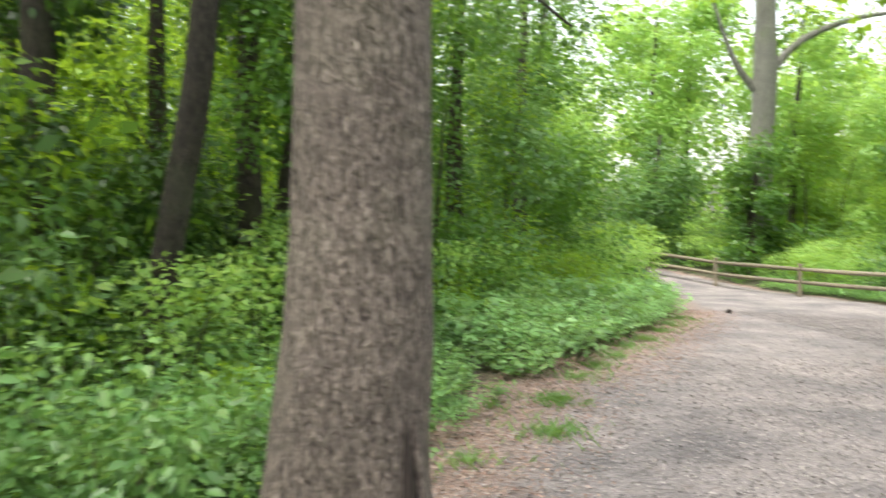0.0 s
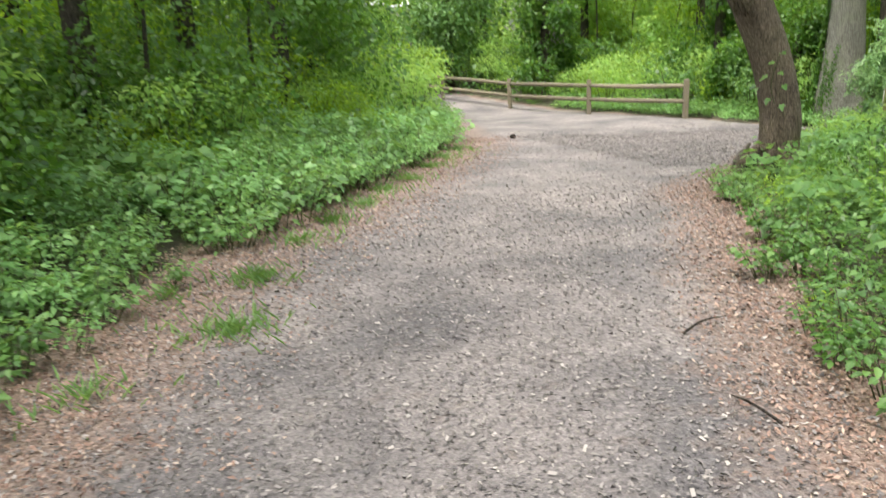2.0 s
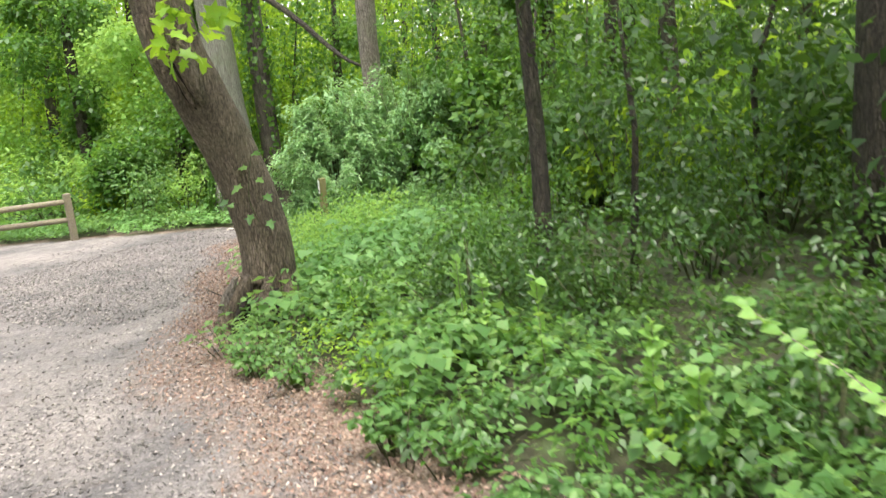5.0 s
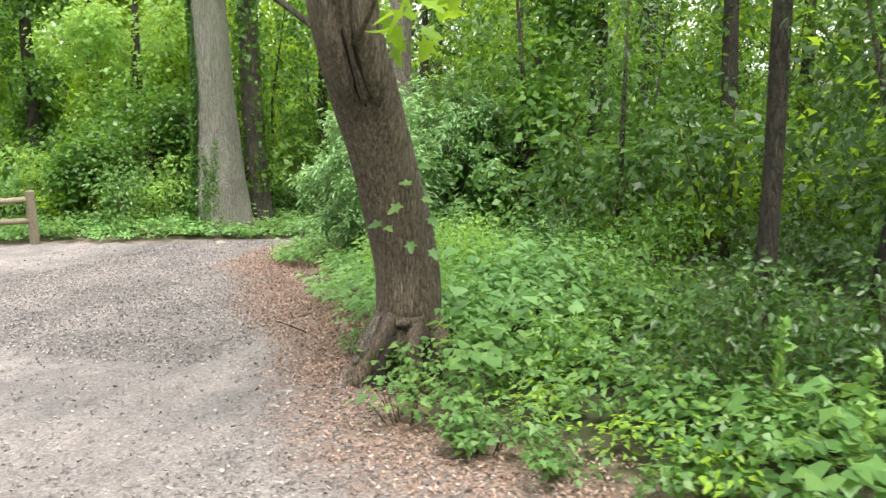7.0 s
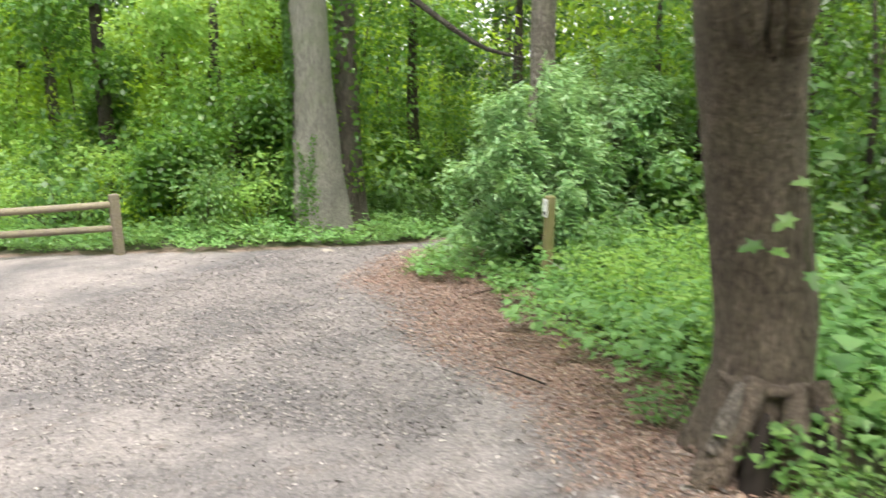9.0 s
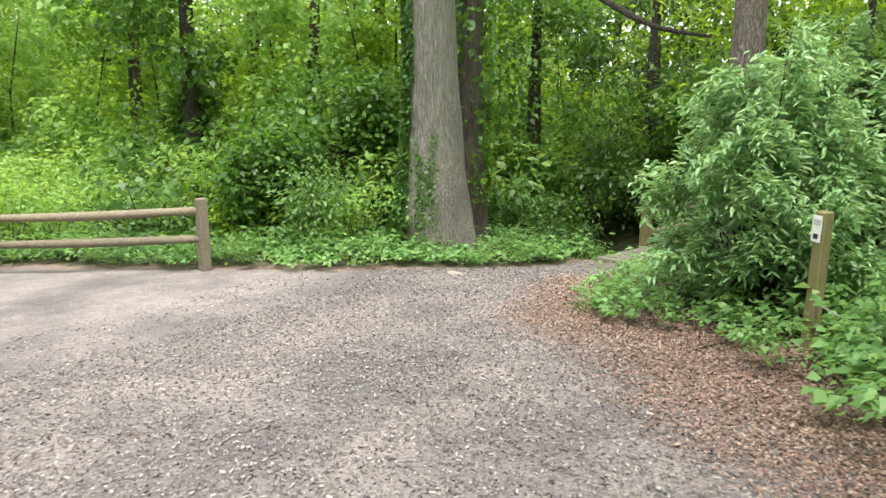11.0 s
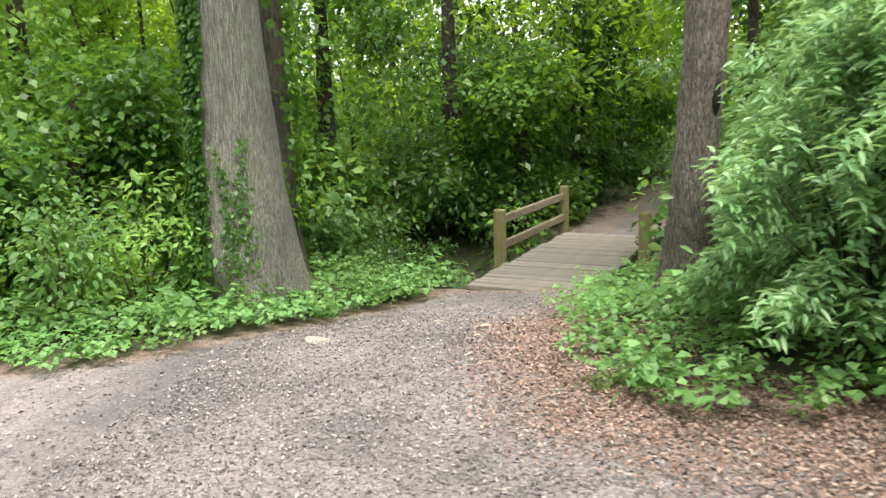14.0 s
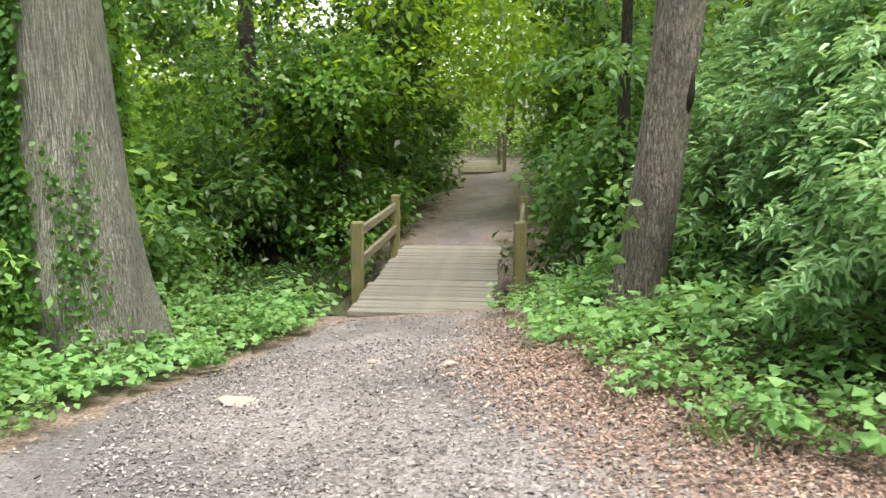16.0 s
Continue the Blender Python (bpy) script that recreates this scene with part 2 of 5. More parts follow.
def to_line(p, line):
    a, b = line[:-1], line[1:]
    ab = b - a
    t = np.clip(((p[:, None] - a) * ab).sum(2) / (ab * ab).sum(1), 0, 1)
    return np.sqrt((((a + ab * t[..., None]) - p[:, None]) ** 2).sum(2)).min(1)


def inside(p, poly):
    x, y = p[:, 0][:, None], p[:, 1][:, None]
    a, b = poly, np.roll(poly, -1, 0)
    c = ((a[:, 1] > y) != (b[:, 1] > y)) & (x < (b[:, 0] - a[:, 0]) * (y - a[:, 1]) / (b[:, 1] - a[:, 1] + 1e-12) + a[:, 0])
    return c.sum(1) % 2 == 1


def off_path(p):
    """Metres from the edge of the gravel path: positive among the plants."""
    p = np.asarray(p, float).reshape(-1, 2)
    d = to_line(p, np.vstack([PLAN, PLAN[:1]]))
    return np.where(inside(p, PLAN), -d, d)


def smooth(x, a, b):
    t = np.clip((x - a) / (b - a), 0, 1)
    return t * t * (3 - 2 * t)


def along_bridge(x, y):
    dx, dy = x - BRIDGE_AT[0], y - BRIDGE_AT[1]
    return dx * BRIDGE_ALONG[0] + dy * BRIDGE_ALONG[1], dx * BRIDGE_LEFT[0] + dy * BRIDGE_LEFT[1]


def ground_z(x, y):
    x, y = np.asarray(x, float), np.asarray(y, float)
    u = 0.51 * x + 0.86 * y
    z = -0.03 * np.clip(u, -8, 7) - 0.08 * np.clip(u - 7, 0, 17)
    z = z - (0.10 * smooth(x, 6, 9) + 0.245 * smooth(x, 11, 14)) * (1 - smooth(y, 14.5, 17))
    s, w = along_bridge(x, y)
    gully = -0.75 * np.exp(-((s - 2.3 - 0.05 * w) / 0.75) ** 2 / 2) * smooth(9 - np.abs(w), 0, 3)
    return z + gully - 0.14 * smooth(s, 0.08, 0.35) * (1 - smooth(s, 3.2, 4.2)) - 0.13 * smooth(s, 3, 4) * (1 - smooth(s, 8, 14)) - 0.02 * smooth(s, 4.5, 9) * smooth(9 - np.abs(w), 0, 4)


# ---- mesh helpers ----
def mesh_from(name, verts, faces, mat, smooth_faces=False):
    me = bpy.data.meshes.new(name)
    me.from_pydata([tuple(v) for v in verts], [], faces)
    me.materials.append(mat)
    if smooth_faces:
        me.polygons.foreach_set("use_smooth", [True] * len(me.polygons))
    me.update()
    return me


def quads_mesh(name, verts, quads, mat):
    """A mesh of many quads from arrays."""
    me = bpy.data.meshes.new(name)
    me.vertices.add(len(verts))
    me.vertices.foreach_set("co", np.asarray(verts, np.float32).ravel())
    me.loops.add(quads.size)
    me.loops.foreach_set("vertex_index", quads.astype(np.int32).ravel())
    me.polygons.add(len(quads))
    me.polygons.foreach_set("loop_start", np.arange(len(quads), dtype=np.int32) * quads.shape[1])
    me.materials.append(mat)
    me.update(calc_edges=True)
    return me


def part(name, me, parent, label=""):
    ob = new(name, me)
    ob.parent = parent
    return tagged(ob, label)


def tube_data(points, radii, seg=10, rough=0.0, seed=0, flare=0.0):
    """Verts and faces of a tapering, slightly lumpy limb along points."""
    pts = [Vector(p) for p in points]
    rng = random.Random(seed)
    verts, faces = [], []
    for i, p in enumerate(pts):
        d = (pts[min(i + 1, len(pts) - 1)] - pts[max(i - 1, 0)]).normalized()
        s = d.cross(Vector((0.31, 0.95, 0.05))).normalized()
        t = d.cross(s)
        for k in range(seg):
            a = 2 * math.pi * k / seg
            w = Vector((math.cos(a) * 1.7 + seed, math.sin(a) * 1.7, p.z * 1.1))
            r = radii[i] * (1 + rough * (noise.noise(w) + 0.4 * noise.noise(w * 3.1)))
            if flare:
                low = max(0.0, 1 - (p.z - pts[0].z) / flare)
                r *= 1 + 0.22 * low * (math.sin(a * 5 + seed) + 0.6 * math.sin(a * 3 + 2.1 * seed))
            verts.append(p + (s * math.cos(a) + t * math.sin(a)) * r)
    for i in range(len(pts) - 1):
        for k in range(seg):
            a, b = i * seg + k, i * seg + (k + 1) % seg
            faces.append((a, b, b + seg, a + seg))
    faces.append(tuple(range(seg - 1, -1, -1)))
    faces.append(tuple(range((len(pts) - 1) * seg, len(pts) * seg)))
    return verts, faces


def refine(points, radii, n):
    """More points along a bent line, by a smooth curve."""
    p, r = np.array(points, float), np.array(radii, float)
    t = np.linspace(0, len(p) - 1, n)
    i = np.clip(t.astype(int), 0, len(p) - 2)
    f = (t - i)[:, None]
    m = np.gradient(p, axis=0)
    a, b, ma, mb = p[i], p[i + 1], m[i], m[i + 1]
    q = (2 * f**3 - 3 * f**2 + 1) * a + (f**3 - 2 * f**2 + f) * ma + (-2 * f**3 + 3 * f**2) * b + (f**3 - f**2) * mb
    return q, np.interp(t, np.arange(len(r)), r)


def limb(name, points, radii, mat, seg=10, rough=0.06, seed=0, n=0, flare=0.0):
    if n:
        points, radii = refine(points, radii, n)
    v, f = tube_data(points, radii, seg, rough, seed, flare)
    return mesh_from(name, v, f, mat, True)


def join_tubes(name, tubes, mat):
    verts, faces = [], []
    for v, f in tubes:
        k = len(verts)
        verts += v
        faces += [tuple(i + k for i in q) for q in f]
    return mesh_from(name, verts, faces, mat, True)


def box_mesh(name, size, mat, bevel=0.006, jitter=0.0, seed=0):
    bm = bmesh.new()
    bmesh.ops.create_cube(bm, size=1.0)
    bmesh.ops.scale(bm, vec=size, verts=bm.verts)
    bmesh.ops.bevel(bm, geom=bm.edges[:], offset=bevel, segments=1, affect="EDGES")
    rng = random.Random(seed)
    for v in bm.verts:
        v.co += Vector([rng.uniform(-jitter, jitter) for _ in range(3)])
    me = bpy.data.meshes.new(name)
    bm.to_mesh(me)
    bm.free()
    me.materials.append(mat)
    return me


# leaf outlines: (along, across) on one side of the midrib
OVATE = [(0.0, 0.0), (0.30, 0.27), (0.62, 0.24), (1.0, 0.0)]
LANCE = [(0.0, 0.0), (0.30, 0.15), (0.65, 0.14), (1.0, 0.0)]
BROAD = [(0.0, 0.0), (0.22, 0.40), (0.62, 0.34), (1.0, 0.0)]


LOBED = "lobed"


def lobed_data(at, axis, up, size, droop=0.25):
    """Leaves with five pointed lobes, folded at the midrib: verts and quads."""
    n = len(at)
    axis = axis / np.linalg.norm(axis, axis=1, keepdims=True)
    side = np.cross(axis, up)
    side /= np.linalg.norm(side, axis=1, keepdims=True) + 1e-9
    nrm = np.cross(side, axis)
    half = [(-0.10, 0.30), (0.22, 0.24), (0.48, 0.52), (0.52, 0.22), (0.80, 0.20)]
    local = [(0.0, 0.0), (0.28, 0.0), (1.0, 0.0)] + half + [(a, -b) for a, b in half]
    out = np.zeros((n, 13, 3))
    for k, (a, b) in enumerate(local):
        out[:, k] = at + size[:, None] * (axis * a + side * b + nrm * (0.22 * abs(b) - droop * a * abs(a)))
    face = np.array([[0, 3, 4, 1], [1, 4, 5, 6], [1, 6, 7, 2], [0, 1, 9, 8], [1, 11, 10, 9], [1, 2, 12, 11]])
    return out.reshape(-1, 3), (np.arange(n)[:, None, None] * 13 + face).reshape(-1, 4)


def leaves_data(at, axis, up, size, outline=OVATE, fold=0.25, droop=0.2, simple=False):
    """Folded, drooping leaves, two or four triangles each: verts and quads."""
    if isinstance(outline, str):
        return lobed_data(at, axis, up, size)
    n = len(at)
    axis = axis / np.linalg.norm(axis, axis=1, keepdims=True)
    side = np.cross(axis, up)
    side /= np.linalg.norm(side, axis=1, keepdims=True) + 1e-9
    nrm = np.cross(side, axis)
    (a0, b0), (a1, b1), (a2, b2), (a3, b3) = outline
    local = [(a0, 0, 0), (a1, b1, 1), (a2, b2, 1), (a3, 0, 0), (a2, -b2, 1), (a1, -b1, 1)]
    if simple:
        local = [(0, 0, 0), (0.40, b1 * 0.9, 1), (1, 0, 0), (0.46, -b1 * 0.9, 1)]
    out = np.zeros((n, len(local), 3))
    for k, (a, b, f) in enumerate(local):
        lift = f * fold * abs(b) - droop * a * a
        out[:, k] = at + size[:, None] * (axis * a + side * b + nrm * lift)
    if simple:
        return out.reshape(-1, 3), np.arange(n * 4).reshape(-1, 4)
    base = (np.arange(n) * 6)[:, None]
    quads = np.concatenate([base + np.array([[0, 1, 2, 3]]), base + np.array([[0, 3, 4, 5]])])
    return out.reshape(-1, 3), quads


def spray(rng, n, centre, radius, size, outline, shell=0.55, flat=0.6, simple=True):
    """n leaves through an egg-shaped cloud, denser at its skin, faces turned to the light."""
    d = rng.normal(size=(n, 3))
    d /= np.linalg.norm(d, axis=1, keepdims=True)
    r = shell + (1 - shell) * rng.random(n) ** 0.7
    lump = 1 + 0.22 * np.sin(d[:, 0] * 5 + centre[0] * 3) * np.sin(d[:, 1] * 4 + 1.3) + 0.18 * np.sin(d[:, 2] * 6 + centre[1])
    at = np.array(centre) + d * np.array(radius) * (r * lump)[:, None]
    axis = d * np.array((1, 1, 0.35)) + rng.normal(size=(n, 3)) * 0.55
    axis[:, 2] -= 0.25
    up = np.array((0, 0, 1.0)) * flat + d * (1 - flat) + rng.normal(size=(n, 3)) * 0.35
    return leaves_data(at, axis, up, size * rng.uniform(0.6, 1.25, n), outline, simple=simple)


def merge(chunks):
    vs, qs, k = [], [], 0
    for v, q in chunks:
        vs.append(v), qs.append(q + k)
        k += len(v)
    return np.concatenate(vs), np.concatenate(qs)


def place(proto, x, y, turn, scale, sink=0.02, tilt=0.0):
    m = pose(x, y, float(ground_z(x, y)) - sink, tilt, 0, turn)
    ob = copy_thing(proto, m)
    ob.scale = (scale, scale, scale)
    return ob


PROTOS = []


def proto(name, label, category, group=""):
    ob = tagged(new(name), label, category, group)
    PROTOS.append(ob)
    return ob


def drop_protos():
    for ob in PROTOS:
        for o in (*ob.children_recursive, ob):
            bpy.data.objects.remove(o)


# ---- ground: one sheet to the horizon, fine near the path ----
def axis_steps(lo, hi, step, far):
    inner = list(np.arange(lo, hi, step))
    grow, k, out_hi, out_lo = step, 0, [], []
    x = hi
    while x < far:
        out_hi.append(x)
        grow *= 1.35
        x += grow
    grow, x = step, lo
    while x > -far:
        grow *= 1.35
        x -= grow
        out_lo.append(x)
    return np.array(out_lo[::-1] + inner + out_hi)


gx, gy = axis_steps(-3, 18, 0.11, 700), axis_steps(-3, 22, 0.11, 700)
GX, GY = np.meshgrid(gx, gy, indexing="ij")
flat_xy = np.stack([GX.ravel(), GY.ravel()], 1)
away = off_path(flat_xy)
rough_z = np.array([noise.noise(Vector((x * 1.3, y * 1.3, 0))) * 0.035 + noise.noise(Vector((x * 5, y * 5, 3))) * 0.008 for x, y in flat_xy])
GZ = ground_z(flat_xy[:, 0], flat_xy[:, 1]) + rough_z * (0.35 + smooth(away, 0, 1) * 1.2) + 0.06 * smooth(away, 0.1, 1.2)
ni, nj = GX.shape
idx = np.arange(ni * nj).reshape(ni, nj)
quads = np.stack([idx[:-1, :-1], idx[1:, :-1], idx[1:, 1:], idx[:-1, 1:]], -1).reshape(-1, 4)
ground_me = quads_mesh("ground", np.column_stack([flat_xy, GZ]), quads, GROUND)
ground_me.polygons.foreach_set("use_smooth", [True] * len(quads))
right_d = to_line(flat_xy, np.array(RIGHT_EDGE))
left_d = to_line(flat_xy, np.array(LEFT_EDGE))
trail_d = to_line(flat_xy, TRAIL)


def litter_width(x, y):
    return 0.42 + 0.12 * np.exp(-((x - 9.4) ** 2 + (y - 11.2) ** 2) / 2.5) + 0.25 * smooth(x, 6, 8) * (1 - smooth(x, 12, 13))


width_r = litter_width(flat_xy[:, 0], flat_xy[:, 1])
gravel = np.clip(0.5 + np.minimum(np.minimum((right_d - width_r) * 1.5, (left_d - 0.55) * 1.5), -away * 3), 0, 1)
gravel = np.where(away < 0, gravel, 0)
gravel = np.maximum(gravel, np.clip(0.95 - trail_d * 0.9, 0, 1) * (flat_xy[:, 0] > 14))
litter = np.clip(1 - away * 2.2, 0, 1)
litter = np.maximum(litter, np.clip(1.2 - trail_d * 0.8, 0, 1) * (flat_xy[:, 0] > 14))
for key, values in (("gravel", gravel), ("litter", litter)):
    ground_me.attributes.new(key, "FLOAT", "POINT").data.foreach_set("value", values.astype(np.float32))
tagged(new("ground", ground_me), "grey-brown gravel path with leaf litter edges on woodland soil", "ground", kind="structure")

# ---- the trees that stand by the path ----
rng = np.random.default_rng(7)


def landmark_tree(name, label, base, line, radii, bark, seg=28, rough=0.07, seed=1, n=40, flare=0.9):
    """A trunk along a bent line, which is given from the ground up."""
    root = tagged(new(name), label, "tree")
    root.location = (base[0], base[1], float(ground_z(base[0], base[1])))
    here = Vector(root.location)
    local = [Vector(p) - here for p in line]
    part("trunk", limb("trunk", local, radii, bark, seg, rough, seed, n, flare), root)
    return root


def crown_part(parent, name, clumps, leaf, mat, count, outline, seed, flat=0.6, simple=True):
    r = np.random.default_rng(seed)
    chunks = [spray(r, count, c, rad, leaf, outline, 0.35, flat, simple and name != "shoot") for c, rad in clumps]
    v, q = merge(chunks)
    return tagged(part(name, quads_mesh(name, v, q, mat), parent), kind="stuff" if name == "shoot" else "")


def limbs_part(parent, lines, bark, seed):
    for i, (pts, r0) in enumerate(lines):
        rad = np.linspace(r0, r0 * 0.25, len(pts))
        part("limb", limb("limb", pts, rad, bark, 8, 0.08, seed + i, 10), parent)


# the near trunk at the left of the path
g = float(ground_z(-0.17, 3.45))
near_tree = landmark_tree("tree", "large brown-barked tree trunk close beside the gravel path", (-0.17, 3.45),
                          [(-0.27, 3.47, g - 0.2), (-0.26, 3.47, g + 0.1), (-0.23, 3.46, g + 0.6), (-0.16, 3.45, g + 1.5), (-0.13, 3.45, g + 3.0), (-0.1, 3.5, g + 6), (0.1, 3.6, g + 10)],
                          [0.48, 0.40, 0.315, 0.255, 0.235, 0.20, 0.12], BARK_BROWN, 56, 0.07, 3, 150)
crown_part(near_tree, "crown", [((0.6, 0.8, 7.5), (2.2, 2.2, 1.6)), ((-1.5, -0.5, 8.5), (2.2, 2.2, 1.6)), ((-1.0, 1.6, 7.0), (1.8, 1.8, 1.2))], 0.16, LEAF_TREE, 700, OVATE, 11)
# a rotten crack up its path side, its shaded depth painted near-black, with ragged lips of bark
crack = [(0.19, -0.298, 0.0), (0.166, -0.258, 0.3), (0.154, -0.232, 0.55), (0.15, -0.212, 0.84)]
part("hollow", limb("hollow", crack, [0.06, 0.052, 0.034, 0.008], HOLLOW, 10, 0.6, 5, 30), near_tree, "rotten crack at the foot, its depth painted dark")
part("hollow", limb("hollow", [(0.06, -0.34, 0.0), (0.055, -0.325, 0.12), (0.05, -0.31, 0.22)], [0.03, 0.03, 0.008], HOLLOW, 9, 0.5, 6, 16), near_tree, "rotten crack at the foot, its depth painted dark")
for k, (dx, dy, r0) in enumerate(((-0.065, -0.045, 0.018), (0.065, 0.055, 0.03))):
    line = [(x + dx * w, y + dy * w, z) for (x, y, z), w in zip(crack, (1.2, 1.0, 0.8, 0.5))]
    part("bark_lip", limb("bark_lip", line, [r0 * 1.2, r0, r0 * 0.8, r0 * 0.3], BARK_BROWN, 9, 0.5, 11 + k, 34), near_tree)

# the leaning tree on the right of the path
lean = landmark_tree("tree", "leaning dark-barked tree with a hollow split foot", (6.38, 8.64),
                     [(6.30, 8.66, -0.80), (6.33, 8.65, -0.56), (6.37, 8.63, -0.38), (6.40, 8.62, -0.24), (6.41, 8.61, -0.14), (6.415, 8.61, 0.1), (6.39, 8.63, 0.32), (6.33, 8.67, 0.62), (6.22, 8.69, 0.92), (6.08, 8.70, 1.22), (5.90, 8.70, 1.62), (5.78, 8.7, 2.4), (5.74, 8.75, 4.0), (5.9, 9.0, 6.5)],
                     [0.30, 0.25, 0.218, 0.218, 0.203, 0.20, 0.195, 0.188, 0.186, 0.19, 0.185, 0.17, 0.15, 0.09], BARK_LEAN, 40, 0.08, 9, 120, 0.6)
lp = Vector(lean.location)


def on_lean(*points):
    return [Vector(p) - lp for p in points]


# solid black tubes stand in for the shade inside the split foot
part("hollow", limb("hollow", on_lean((5.96, 8.57, -0.70), (5.99, 8.575, -0.50), (6.06, 8.57, -0.34), (6.13, 8.56, -0.22)), [0.07, 0.07, 0.055, 0.012], HOLLOW, 12, 0.35, 4, 24), lean, "hollow at the foot, its inner shade painted black")
part("hollow", limb("hollow", on_lean((6.14, 8.31, -0.62), (6.17, 8.34, -0.38), (6.23, 8.39, -0.2)), [0.06, 0.06, 0.015], HOLLOW, 10, 0.3, 7, 16), lean, "hollow at the foot, its inner shade painted black")
for foot, r0, mat in (([(6.21, 8.60, -0.12), (6.09, 8.68, -0.28), (5.99, 8.74, -0.46), (5.92, 8.82, -0.66)], 0.075, BARK_LEAN), ([(6.25, 8.47, -0.14), (6.12, 8.45, -0.34), (6.04, 8.43, -0.56), (6.0, 8.41, -0.74)], 0.065, BARK_LEAN),
                      ([(6.36, 8.40, -0.15), (6.30, 8.33, -0.36), (6.24, 8.27, -0.58), (6.20, 8.22, -0.74)], 0.075, BARK_LEAN), ([(6.0, 8.76, -0.48), (5.86, 8.92, -0.54), (5.74, 9.06, -0.57), (5.66, 9.1, -0.62)], 0.022, BARK_PINE)):
    part("root", limb("root", on_lean(*foot), [r0 * 0.7, r0 * 1.05, r0, r0 * 0.5], mat, 14, 0.3, 3, 28), lean)
part("scar", limb("scar", on_lean((6.12, 8.66, -0.10), (6.05, 8.70, -0.24), (5.99, 8.74, -0.36)), [0.015, 0.045, 0.03], BARK_PINE, 10, 0.3, 8, 14), lean, "pale worn wood over the hollow")
part("burl", limb("burl", on_lean((6.24, 8.42, -0.12), (6.20, 8.53, -0.15), (6.21, 8.66, -0.15), (6.28, 8.77, -0.13)), [0.012, 0.03, 0.032, 0.012], BARK_LEAN, 10, 0.35, 12, 18), lean)
wound = on_lean((5.96, 8.62, 1.12), (5.90, 8.62, 1.26), (5.81, 8.62, 1.46), (5.74, 8.62, 1.72))
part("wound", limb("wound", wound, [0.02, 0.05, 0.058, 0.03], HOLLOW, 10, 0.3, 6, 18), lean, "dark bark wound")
for off, r0 in ((-0.07, 0.05), (0.07, 0.055), (0.005, 0.03)):
    lip = [w + Vector((off * 0.45 - 0.035, off * -1.0 - 0.015, 0.02)) for w in wound]
    part("wound_lip", limb("wound_lip", lip, [0.018, r0, r0, 0.02], BARK_LEAN, 9, 0.3, 8, 20), lean)
crown_part(lean, "crown", [((-0.7, 0.0, 4.6), (1.6, 1.6, 0.9)), ((0.2, 1.2, 6.4), (2.0, 2.0, 1.3)), ((-1.4, -0.9, 5.6), (1.6, 1.6, 1.0)), ((1.4, 0.3, 6.6), (1.6, 1.6, 1.0))], 0.15, LEAF_TREE, 650, BROAD, 12)
shoot_at = np.array([(6.24, 8.44, 0.775), (6.19, 8.47, 0.68), (6.16, 8.52, 0.557), (6.11, 8.62, 0.452), (6.14, 8.45, 0.355), (6.20, 8.40, 0.60), (6.24, 8.38, 0.48), (6.09, 8.58, 0.44), (6.22, 8.36, 0.30)]) - np.array(lp)
shoot_ax = np.array([(-0.3, -0.9, 0.1), (-0.3, 0.7, 0.1), (-0.5, 0.5, -0.3), (-0.4, 0.9, -0.1), (-0.6, -0.3, -0.4), (-0.2, -0.9, -0.1), (-0.3, -0.8, -0.3), (-0.5, -0.7, 0.0), (-0.4, -0.6, -0.4)])
v, q = lobed_data(shoot_at, shoot_ax, np.tile((-0.5, -0.2, 0.8), (9, 1)), np.array([0.085, 0.07, 0.09, 0.085, 0.08, 0.07, 0.08, 0.07, 0.08]))
tagged(part("shoot", quads_mesh("shoot", v, q, LEAF_HERB), lean, "broad lobed leaves on a thin shoot"), kind="stuff")
part("twig", limb("twig", on_lean((6.20, 8.44, 0.30), (6.17, 8.47, 0.46), (6.19, 8.46, 0.62), (6.23, 8.45, 0.77)), [0.004, 0.004, 0.003, 0.002], STEM, 6, 0.1, 3, 10), lean)
crown_part(lean, "shoot", [((-1.0, -0.60, 2.02), (0.28, 0.18, 0.13)), ((-0.75, -0.48, 2.22), (0.26, 0.18, 0.14))], 0.11, LEAF_LIME, 24, LOBED, 14, 0.3)
part("twig", limb("twig", [(-0.6, -0.08, 1.95), (-0.82, -0.36, 2.2), (-1.15, -0.64, 2.16)], [0.02, 0.012, 0.005], BARK_LEAN, 7, 0.1, 3, 10), lean)

# the great grey tree with ivy, and its darker twin
g = float(ground_z(13.15, 15.45))
big = landmark_tree("tree", "massive grey furrowed tree trunk with ivy climbing it", (13.22, 15.54),
                    [(13.22, 15.54, g - 0.2), (13.20, 15.53, g + 0.12), (13.18, 15.53, g + 0.5), (13.19, 15.53, g + 0.9), (13.21, 15.54, g + 1.2), (13.23, 15.54, g + 1.6), (13.22, 15.54, g + 2.0), (13.20, 15.535, g + 2.5), (13.19, 15.53, g + 3.2), (13.17, 15.53, g + 4.4), (13.15, 15.52, g + 6.2), (13.1, 15.5, g + 9), (13.1, 15.5, g + 13)],
                    [0.66, 0.56, 0.49, 0.43, 0.40, 0.367, 0.343, 0.318, 0.30, 0.28, 0.265, 0.24, 0.15], BARK_GREY, 56, 0.05, 17, 110, 0.7)
iv = []
r2 = np.random.default_rng(5)
